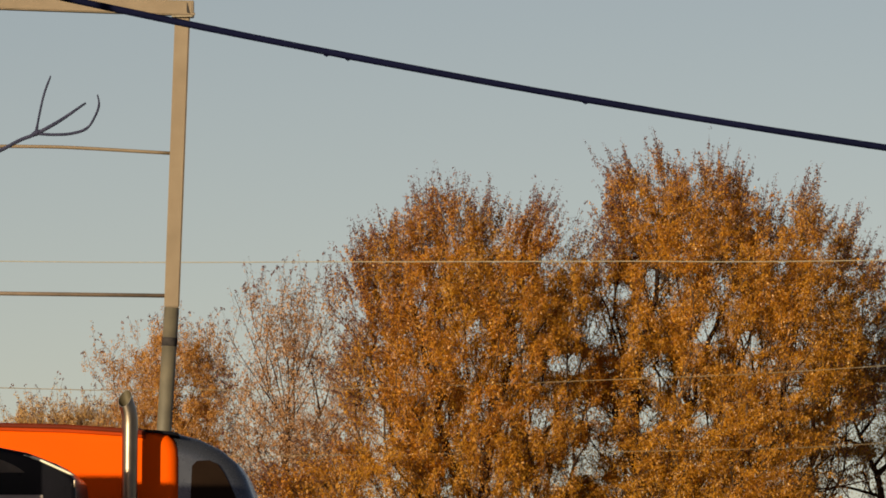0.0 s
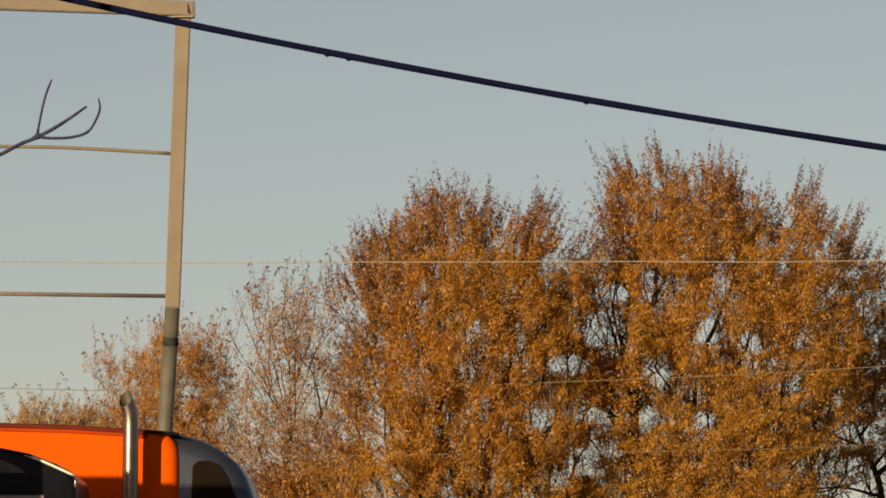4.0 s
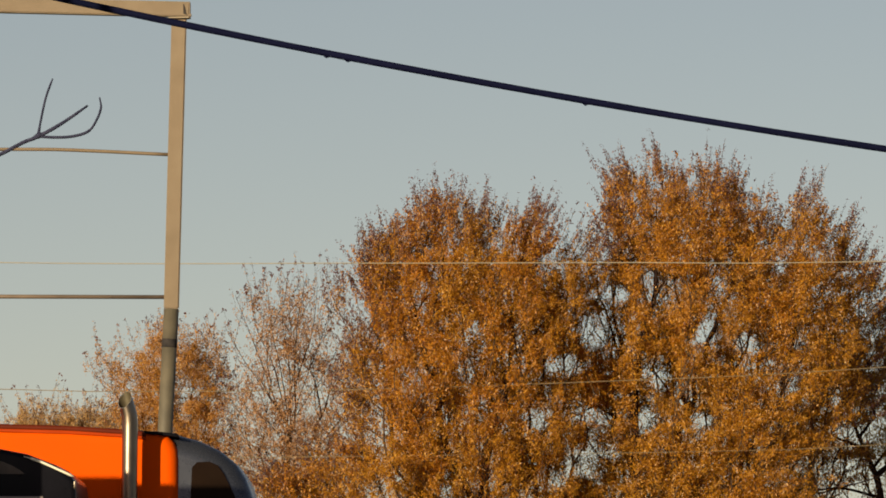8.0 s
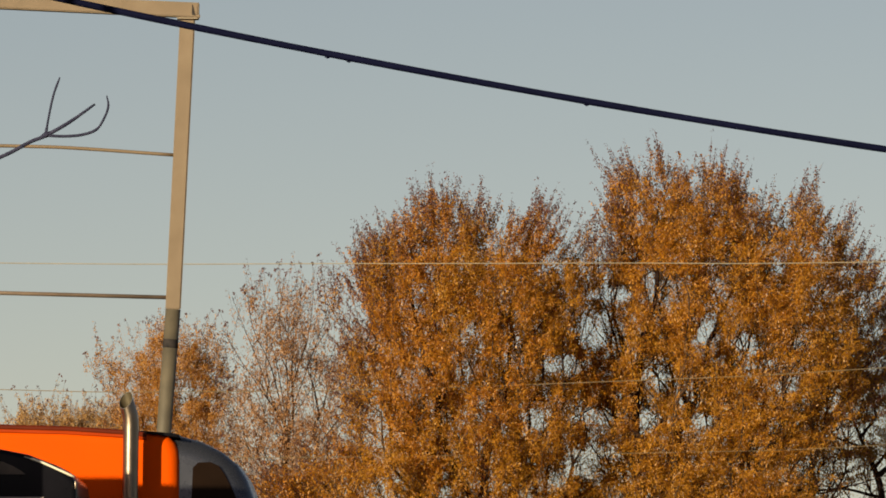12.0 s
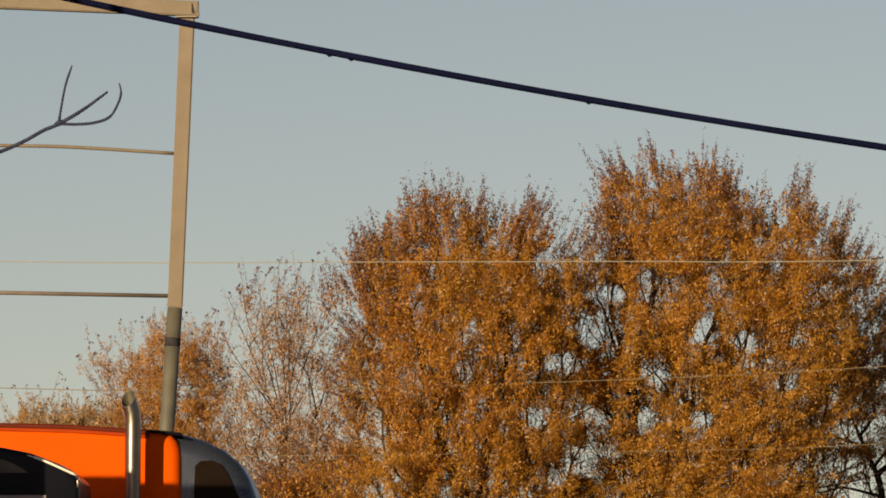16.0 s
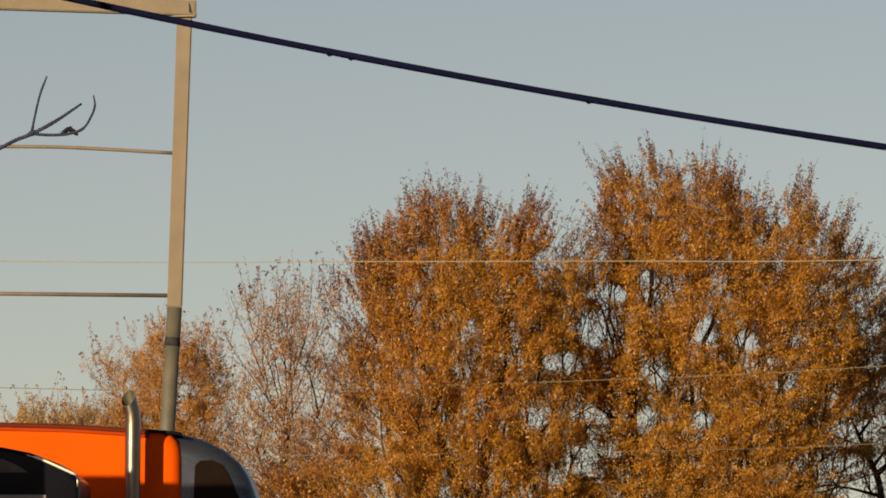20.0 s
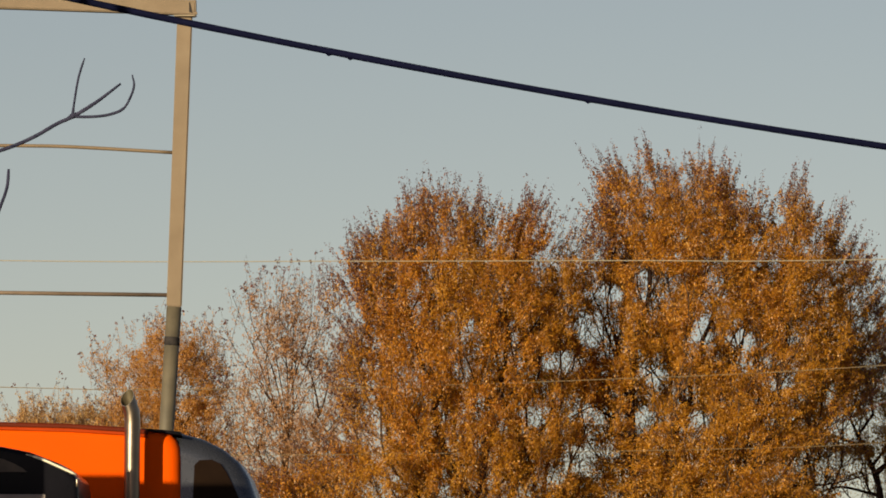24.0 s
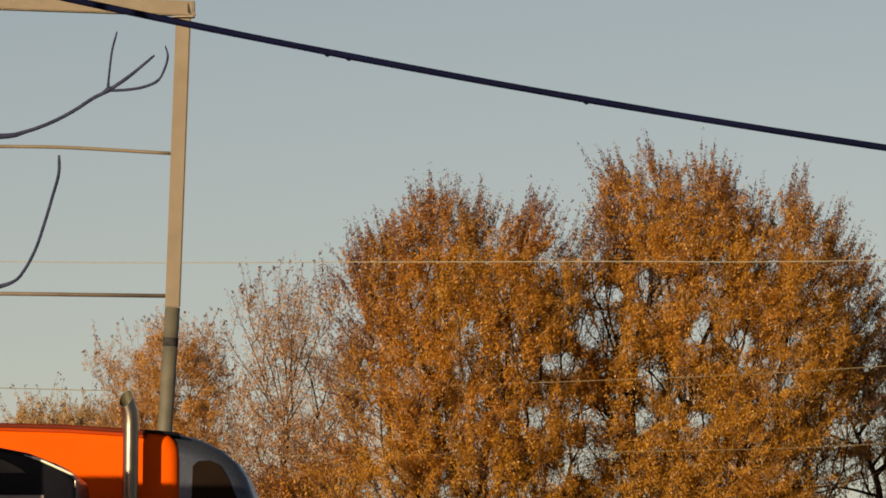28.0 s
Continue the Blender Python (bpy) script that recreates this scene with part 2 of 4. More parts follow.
def loft(outline, y0, y1, r, steps=7):
    """A solid of the outline (x, z) between y0 and y1 whose two rims are rounded by r."""
    n = len(outline)
    turn = sum(outline[i][0] * outline[(i + 1) % n][1] - outline[(i + 1) % n][0] * outline[i][1] for i in range(n))
    inward = []
    for i in range(n):
        a, b, c = (Vector(outline[j % n]) for j in (i - 1, i, i + 1))
        e, f = (b - a).normalized(), (c - b).normalized()
        m = (Vector((-e.y, e.x)) + Vector((-f.y, f.x))).normalized() * (1 if turn > 0 else -1)
        inward.append(m / max(0.5, m.dot(Vector((-e.y, e.x)) * (1 if turn > 0 else -1))))
    rows = []
    for k in range(steps + 1):
        a = math.pi / 2 * k / steps
        rows.append((y0 + r * (1 - math.cos(a)), r * (1 - math.sin(a))))
    rows += [(y0 + y1 - y, inset) for y, inset in rows[::-1]]
    V = [(p[0] + m.x * inset, y, p[1] + m.y * inset) for y, inset in rows for p, m in zip(outline, inward)]
    F = [(k * n + i, k * n + (i + 1) % n, (k + 1) * n + (i + 1) % n, (k + 1) * n + i) for k in range(len(rows) - 1) for i in range(n)]
    F += [tuple(range(n))[::-1], tuple((len(rows) - 1) * n + i for i in range(n))]
    return V, F


def box(x0, x1, y0, y1, z0, z1, bevel=0.0, segments=2):
    return slab([(x0, z0), (x1, z0), (x1, z1), (x0, z1)], y0, y1, bevel, segments)


def ring_solid(profile, sides=24):
    """A solid of revolution about y from (radius, y) pairs, closed on itself."""
    V, F = [], []
    for r, y in profile:
        for k in range(sides):
            a = 2 * math.pi * k / sides
            V.append((r * math.cos(a), y, r * math.sin(a)))
    m = len(profile)
    for i in range(m):
        for k in range(sides):
            a, b = i * sides + k, i * sides + (k + 1) % sides
            c, d = ((i + 1) % m) * sides + (k + 1) % sides, ((i + 1) % m) * sides + k
            F.append((a, b, c, d))
    return V, F


def placed(name, at, label, category, group=""):
    e = tagged(new(name), label, category, group)
    e.location = at
    return e


# ---- ground ----
R = 2500
ground = part("ground", ([(-R, -R, 0), (R, -R, 0), (R, R, 0), (-R, R, 0)], [(0, 1, 2, 3)]), GRASS, smooth=False)
tagged(ground, "flat dry autumn grass reaching the horizon", "ground", kind="structure")
lot = part("pavement", box(-60, 40, 30, 90, -0.1, 0.02), ASPHALT, smooth=False)
tagged(lot, "dark asphalt parking lot under the vehicles", "pavement", kind="structure")
# Unseen dark wall, added so paint and glass reflect less sky.
back = part("dim_wall_south", box(-160, 160, -61, -60, -0.1, 14.0, 0.05), DARK_PLASTER, smooth=False)
tagged(back, "unseen long dark wall added behind to dim reflections and sky light", "wall", kind="structure")
# Unseen wall added to shade the truck's lower side; its step sets the shadow edge.
wall = part("shade_wall_west", slab([(-13.0, -0.1), (-5.62, -0.1), (-5.62, 4.905), (-6.95, 4.905), (-6.95, 4.975), (-13.0, 4.975)], 57.6, 58.0, 0.02, 2), PLASTER, smooth=False)
tagged(wall, "unseen grey wall with a stepped top, added to shade the truck", "wall", kind="structure")

# ---- sign frame ----
SIGN_AT = (-4.75, 110.0, 0.0)
sign = placed("sign_frame", SIGN_AT, "empty tan steel sign frame on a leaning post with thin crossbars", "sign frame")


def rel(x, z, at, y=0.0):
    return (x - at[0], y, z - at[2])


def square_tube(pts, w, d):
    """A straight four-sided tube from pts[0] to pts[1] in the xz plane, with slightly rounded edges."""
    a, b = Vector(pts[0]), Vector(pts[1])
    along = (b - a).normalized()
    side = Vector((along.z, 0, -along.x))
    bm = bmesh.new()
    vs = []
    for p in (a, b):
        for sx, sy in ((-1, -1), (1, -1), (1, 1), (-1, 1)):
            vs.append(bm.verts.new(p + side * (sx * w / 2) + Vector((0, sy * d / 2, 0))))
    for q in ((3, 2, 1, 0), (4, 5, 6, 7), (0, 1, 5, 4), (1, 2, 6, 5), (2, 3, 7, 6), (3, 0, 4, 7)):
        bm.faces.new([vs[i] for i in q])
    bmesh.ops.recalc_face_normals(bm, faces=bm.faces)
    bmesh.ops.bevel(bm, geom=list(bm.edges), offset=0.018, segments=2, affect="EDGES", clamp_overlap=True)
    return bm


top = rel(-4.520, 12.618, SIGN_AT)
mid = rel(-4.696, 7.497, SIGN_AT)
low = rel(-4.828, 5.286, SIGN_AT)
foot = tuple(Vector(mid) + (Vector(low) - Vector(mid)) * (mid[2] / (mid[2] - low[2])))
part("upper_post", square_tube((mid, top), 0.262, 0.14), TAN_PAINT, sign, "tan painted square steel tube", smooth=False)
lower = part("lower_post", tube(([], []), [foot, Vector(foot).lerp(Vector(mid), 0.5), Vector(mid)], 0.131, 20), GREY_STEEL, sign, "grey-brown round steel pipe")
band = Vector(mid).lerp(Vector(low), 0.27)
axis = (Vector(mid) - Vector(low)).normalized()
part("collar", tube(([], []), [band - axis * 0.075, band - axis * 0.06, band + axis * 0.06, band + axis * 0.075], [0.131, 0.136, 0.136, 0.131], 20), DARK_STEEL, sign, "dark clamp collar round the pipe")
bl, br = rel(-12.261, 12.985, SIGN_AT), rel(-4.336, 12.717, SIGN_AT)
part("top_beam", square_tube((bl, br), 0.262, 0.25), TAN_PAINT, sign, "tan painted box beam", smooth=False)
gx, gz = rel(-4.444, 12.717, SIGN_AT)[0::2]
part("gusset", slab([(gx + 0.0, gz - 0.08), (gx + 0.06, gz - 0.10), (gx + 0.012, gz + 0.09), (gx + 0.0, gz + 0.085)], -0.135, -0.125), DARK_STEEL, sign, "dark triangular notch plate", smooth=False)
part("end_plate", box(br[0] - 0.01, br[0] + 0.012, -0.135, 0.135, br[2] - 0.15, br[2] + 0.13, 0.004), TAN_PAINT, sign, smooth=False)
# The bright lit lip under the beam is put into this plate's pale colour.
part("cap_plate", box(br[0] - 0.37, br[0] - 0.01, -0.15, 0.15, br[2] - 0.155, br[2] - 0.136, 0.004), LIT_TAN, sign, "plate between post and beam, its lit look put into a pale colour", smooth=False)
part("bracket", box(br[0] - 0.02, br[0] + 0.035, -0.15, -0.10, br[2] - 0.13, br[2] - 0.085, 0.008), TAN_PAINT, sign, smooth=False)
part("crossbar", tube(([], []), spline([rel(-12.044, 10.246, SIGN_AT), rel(-8.699, 10.305, SIGN_AT), rel(-7.125, 10.305, SIGN_AT), rel(-6.239, 10.276, SIGN_AT), rel(-4.713, 10.187, SIGN_AT)]), 0.031, 10), TAN_PAINT, sign, "thin sagging tan rod")
part("crossbar", tube(([], []), [rel(-12.027, 7.772, SIGN_AT), rel(-7.704, 7.743, SIGN_AT), rel(-4.795, 7.703, SIGN_AT)], 0.036, 10), ROD_PAINT, sign, "thin brown rod")
fl = rel(-12.100, 4.011, SIGN_AT)
part("far_post", square_tube(((fl[0], 0, 0.0), (bl[0] + 0.13, 0, bl[2] - 0.12)), 0.245, 0.245), TAN_PAINT, sign, smooth=False)

# ---- wires behind the truck ----
def hanging(name, pts, radius, mat, label, category, group=""):
    geo = tube(([], []), spline(pts, 10), radius, 6)
    ob = part(name, geo, mat)
    return tagged(ob, label, category, group)


def pole(x, y, h, label):
    e = placed("utility_pole", (x, y, 0), label, "utility pole", "utility poles")
    part("shaft", tube(([], []), [(0, 0, -0.3), (0, 0, h * 0.5), (0, 0, h)], [0.17, 0.145, 0.12], 16), POLE_WOOD, e)
    part("cap", tube(([], []), [(0, 0, h - 0.02), (0, 0, h + 0.03), (0, 0, h + 0.05)], [0.128, 0.128, 0.06], 16), DARK_STEEL, e)
    return e


def wire_pts(pairs, y):
    return [(x, y, z) for x, z in pairs]


hanging("power_wire", wire_pts([(-24.823, 10.421), (-9.808, 10.132), (-1.801, 10.120), (3.953, 10.132), (8.957, 10.145), (22.721, 10.421)], 140), 0.0105, WIRE_METAL, "thin sunlit bare power wire strung level before the trees", "wire", "power wires")
hanging("power_wire", wire_pts([(-32.04, 9.518), (-12.66, 9.002), (-8.95, 8.938), (-2.97, 8.984), (4.29, 9.213), (12.66, 9.632), (30.96, 11.054)], 180.9), 0.011, OLD_WIRE, "thin sagging bare power wire before the trees", "wire", "power wires")
hanging("power_wire", wire_pts([(-32.05, 7.506), (-12.66, 7.055), (-4.58, 7.07), (1.39, 7.136), (7.53, 7.232), (12.66, 7.426), (29.34, 8.477)], 181.1), 0.009, OLD_WIRE, "thin slack lower power wire before the trees", "wire", "power wires")
for px, py, ph in ((-24.8, 140.0, 10.9), (22.7, 140.0, 10.9), (-31.91, 180.9, 9.95), (29.26, 181.1, 8.95)):
    pole(px, py + 0.13, ph, "weathered wooden utility pole carrying thin wires")

# ---- black cable in front ----
def cable_z(x):
    return 3.4143 -0.18551 * x +0.01294 * x * x


cable = placed("overhead_cable", (0, 20, 0), "thick black overhead cable sagging across the sky", "cable")
xs = [-9 + 21 * i / 140 for i in range(141)]
part("sheath", tube(([], []), [(x, 0, cable_z(x) + 0.0012 * math.sin(x * 21)) for x in xs], [0.0109 + 0.0005 * math.sin(x * 33 + math.sin(x * 7)) for x in xs], 12), CABLE_SKIN, cable)
for x in (-0.366, -0.298, 0.455):
    z = cable_z(x)
    part("burr", tube(([], []), [(x - 0.008, 0, z - 0.009), (x, 0, z - 0.013), (x + 0.012, 0, z - 0.010)], [0.002, 0.0035, 0.002], 6), CABLE_SKIN, cable, "small lump on the sheath")
pole(-9.0, 20.13, cable_z(-9) + 0.25, "weathered wooden utility pole holding the black cable")
pole(12.0, 20.13, cable_z(12) + 0.25, "weathered wooden utility pole holding the black cable")

# ---- orange truck ----
TY = 63.75          # its near side
truck = placed("truck", (-5.5, TY, 0.0), "glossy orange truck with dark rounded cab front, parked", "truck")


def tz(pairs):
    return [(x + 5.5, z) for x, z in pairs]


body = [(-9.6, 1.0), (-2.65, 1.0), (-2.65, 3.50), (-2.662, 3.60), (-2.70, 3.68), (-2.76, 3.735), (-2.849, 3.762), (-3.163, 3.796), (-3.791, 3.836), (-4.476, 3.853), (-5.333, 3.859), (-9.6, 3.86)]
part("body", loft(tz(body), 0, 2.45, 0.13, 9), ORANGE_PAINT, truck, "orange painted body with rounded edges")
cabo = [(-3.2, 1.0), (-1.70, 1.0), (-1.70, 2.0), (-1.791, 2.661), (-1.894, 3.105), (-1.975, 3.316), (-2.072, 3.459), (-2.232, 3.590), (-2.443, 3.693), (-2.660, 3.750), (-2.935, 3.773), (-3.2, 3.779)]
cabin = part("cab", loft(tz(cabo), 0.09, 2.41, 0.22), CAB_PAINT, truck, "black rounded cab front")
win = [(-2.544, 2.775), (-1.996, 2.775), (-2.071, 3.105), (-2.128, 3.231), (-2.191, 3.356), (-2.254, 3.442), (-2.340, 3.482), (-2.466, 3.476), (-2.517, 3.425)]
part("side_window", slab(tz(win), 0.075, 0.20, 0.004, 1), GLASS_DARK, cabin, "dark tinted side window", smooth=False)
part("seam", box(-2.685 + 5.5, -2.66 + 5.5, 0.08, 0.14, 1.0, 3.42, 0.004), RUBBER, truck, "black rubber seam between body and cab")
# The dark falloff at the roof edge is painted as a maroon and a red band.
roof_line = [(-5.333, 3.864), (-4.476, 3.859), (-3.791, 3.842), (-3.163, 3.802), (-2.980, 3.779)]
roof = [*roof_line, *[(x, z - 0.062) for x, z in roof_line[::-1]]]
part("roof_edge_falloff", slab(tz(roof), -0.006, 2.45, 0.028, 4), ROOF_EDGE_SHADE, truck, "rounded roof edge, its dark falloff put into maroon colour")
falloff = [*[(x, z - 0.05) for x, z in roof_line], *[(x, z - 0.082) for x, z in roof_line[::-1]]]
part("roof_mid_falloff", slab(tz(falloff), -0.004, 2.40, 0.002, 1), ROOF_MID_SHADE, truck, "deep red band, middle step of the painted roof edge falloff")
roofcap = [(-3.060, 3.773), (-2.763, 3.739), (-2.638, 3.722), (-2.660, 3.762), (-2.849, 3.782), (-3.049, 3.796)]
part("roof_trim", slab(tz(roofcap), 0.03, 2.40, 0.008, 2), BLACK_PAINT, truck, "black roof edge trim")
sx = -3.128
stack_pts = [(sx + 5.5, -0.31, 0.9), (sx + 5.5, -0.31, 2.5), (sx + 5.502, -0.31, 3.45), (sx + 5.505, -0.31, 3.78), (sx + 5.502, -0.313, 3.90), (sx + 5.484, -0.32, 4.01), (sx + 5.45, -0.33, 4.11), (sx + 5.40, -0.345, 4.23)]


MOUTH, MOUTH_WAY = Vector((sx + 5.452, -0.329, 4.082)), Vector((-0.50, -0.66, 0.56)).normalized()
LEAN = Vector((-0.30, -0.06, 0.95)).normalized()


def cut_pipe(pts, radius):
    """A pipe along pts whose upper end runs on along LEAN to the slanting plane of the mouth."""
    V, F = tube(([], []), pts, radius, 32, caps=False)
    n = len(V)
    for p in [Vector(v) for v in V[-32:]]:
        V.append(tuple(p + LEAN * ((MOUTH - p).dot(MOUTH_WAY) / LEAN.dot(MOUTH_WAY))))
    F += [(n - 32 + k, n - 32 + (k + 1) % 32, n + (k + 1) % 32, n + k) for k in range(32)]
    return V, F


line = [p for p in spline(stack_pts, 8) if p.z < 3.965]
outer, inner = cut_pipe(line, 0.079), cut_pipe(line[-9:], 0.0752)
stack = part("exhaust_pipe", outer, CHROME, truck, "curved dark polished exhaust stack, cut slanting")
part("bore", inner, BORE, stack, "dull sooty inside of the pipe")
part("rim", (outer[0][-32:] + inner[0][-32:], [(k, (k + 1) % 32, 32 + (k + 1) % 32, 32 + k) for k in range(32)]), RIM_METAL, stack, "bright cut rim")
# Dark disc standing in for the shade deep inside the pipe.
part("dark_plug", tube(([], []), [line[-9], line[-8]], 0.0748, 24), BORE_SHADE, stack)
part("stack_clamp", tube(([], []), [(sx + 5.5, -0.31, 2.6), (sx + 5.5, -0.31, 2.66)], 0.087, 24), DARK_STEEL, stack)
part("stack_bracket", box(sx + 5.47, sx + 5.53, -0.25, 0.02, 2.6, 2.66, 0.01), DARK_STEEL, stack)
part("chassis", box(-4.0, 3.7, 0.5, 1.95, 0.62, 0.995, 0.03), DARK_STEEL, truck)
part("bumper", box(3.6, 3.95, 0.05, 2.4, 0.45, 0.98, 0.06), CHROME, truck)
tyre_profile = [(0.30, 0.0), (0.47, 0.0), (0.51, 0.04), (0.51, 0.24), (0.47, 0.28), (0.30, 0.28)]
rim_profile = [(0.05, 0.06), (0.28, 0.03), (0.298, 0.005), (0.298, 0.27), (0.05, 0.22)]


def wheel(thing, x, y):
    w = part("wheel", ring_solid(rim_profile), CHROME, thing, "bright metal rim", at=(x, y, 0.51))
    part("tyre", ring_solid(tyre_profile, 32), RUBBER, w, "black rubber tyre")


for wx in (-3.3, -2.0, 2.55):
    for wy in (0.04, 2.13):
        wheel(truck, wx, wy)

# ---- black vehicle beside it ----
BY = 60.4
dark = placed("truck", (-6.5, BY, 0.0), "glossy black truck cab with a bright roof edge, parked", "truck")


def bz(pairs):
    return [(x + 6.5, z) for x, z in pairs]


hood = [(-9.5, 0.9), (-3.78, 0.9), (-3.487, 2.924), (-3.49, 3.096), (-3.505, 3.212), (-3.684, 3.349), (-3.954, 3.452), (-4.224, 3.505), (-4.655, 3.527), (-9.5, 3.55)]
shell = part("cab", slab(bz(hood), 0, 2.2, 0.05, 4), BLACK_PAINT, dark, "glossy black cab")
glass = [(-4.869, 3.262), (-3.975, 3.262), (-4.02, 3.30), (-4.10, 3.345), (-4.20, 3.385), (-4.30, 3.402), (-4.870, 3.43)]
part("side_window", slab(bz(glass), -0.006, 0.03, 0.003, 1), GLASS_GREY, shell, "tinted side window", smooth=False)
trim = [(x + 6.5, -0.012, z) for x, z in ((-3.986, 3.430), (-3.846, 3.387), (-3.684, 3.317), (-3.507, 3.236))]
part("roof_trim", tube(([], []), spline(trim, 5), [0.004] * 3 + [0.013] * 12 + [0.006], 8), GLINT_TRIM, dark, "roof edge trim, its sun glint put into a pale colour")
tx, tzz = (-3.497, 3.165)
part("lamp_clip", box(tx + 6.49, tx + 6.51, -0.02, 0.01, tzz - 0.045, tzz + 0.03, 0.004), CHROME, dark, "small bright clip")
part("side_panel", box(-2.6, 2.70, -0.012, 0.02, 2.6, 3.05, 0.006), DULL_PANEL, dark, "dull grey lower panel")
part("chassis", box(-2.8, 2.5, 0.4, 1.8, 0.55, 0.9, 0.03), DARK_STEEL, dark)
for wx in (-1.9, 1.9):
    for wy in (0.02, 1.9):
        wheel(dark, wx, wy)

# ---- autumn trees ----
def leaf_mesh(points, size, rng):
    """Bent four-cornered leaves at points (n x 3), in scattered turns."""
    n = len(points)
    c = rng.normal(size=(n, 3)) * 0.75 + [-0.40, -0.62, 0.15]      # most blades turn to the light
    c /= np.linalg.norm(c, axis=1)[:, None]
    b = np.cross(c, rng.normal(size=(n, 3)) * 0.7 + [0, 0, -1.1])
    b /= np.linalg.norm(b, axis=1)[:, None]
    a = np.cross(b, c)
    s = (size * rng.choice([0.65, 0.8, 1.0, 1.2, 1.4, 1.6], n, p=[0.18, 0.2, 0.24, 0.2, 0.12, 0.06]) * rng.uniform(0.85, 1.15, n))[:, None]
    V = np.empty((n, 4, 3))
    V[:, 0] = points
    V[:, 1] = points + s * (0.5 * a + 0.25 * b + 0.10 * c)
    V[:, 2] = points + s * a
    V[:, 3] = points + s * (0.5 * a - 0.25 * b + 0.10 * c)
    i = np.arange(n)[:, None] * 4
    F = np.concatenate([i + [[0, 1, 2]], i + [[0, 2, 3]]])
    return V.reshape(-1, 3), F


def fast_mesh(name, V, F, mat, parent):
    me = bpy.data.meshes.new(name)
    me.vertices.add(len(V))
    me.vertices.foreach_set("co", V.astype(np.float32).ravel())
    me.loops.add(F.size)
    me.loops.foreach_set("vertex_index", F.astype(np.int32).ravel())
    me.polygons.add(len(F))
    me.polygons.foreach_set("loop_start", np.arange(0, F.size, 3, dtype=np.int32))
    me.update(calc_edges=True)
    me.validate()
    me.materials.append(mat)
    ob = new(name, me)
    ob.parent = parent
    return ob


BOUGHS = {}


def inside(P, poly):
    """Which of the points P (n x 2) lie in the polygon, and how far each is from its edge."""
    A = np.array(poly, float)
    B = np.roll(A, -1, axis=0)
    hit = np.zeros(len(P), bool)
    far = np.full(len(P), 1e9)
    for (ax, ay), (bx, by) in zip(A, B):
        cross = ((ay > P[:, 1]) != (by > P[:, 1])) & (P[:, 0] < (bx - ax) * (P[:, 1] - ay) / (by - ay + 1e-12) + ax)
        hit ^= cross
        d = np.array([bx - ax, by - ay])
        u = np.clip(((P - [ax, ay]) @ d) / (d @ d), 0, 1)
        far = np.minimum(far, np.linalg.norm(P - ([ax, ay] + u[:, None] * d), axis=1))
    return hit, far


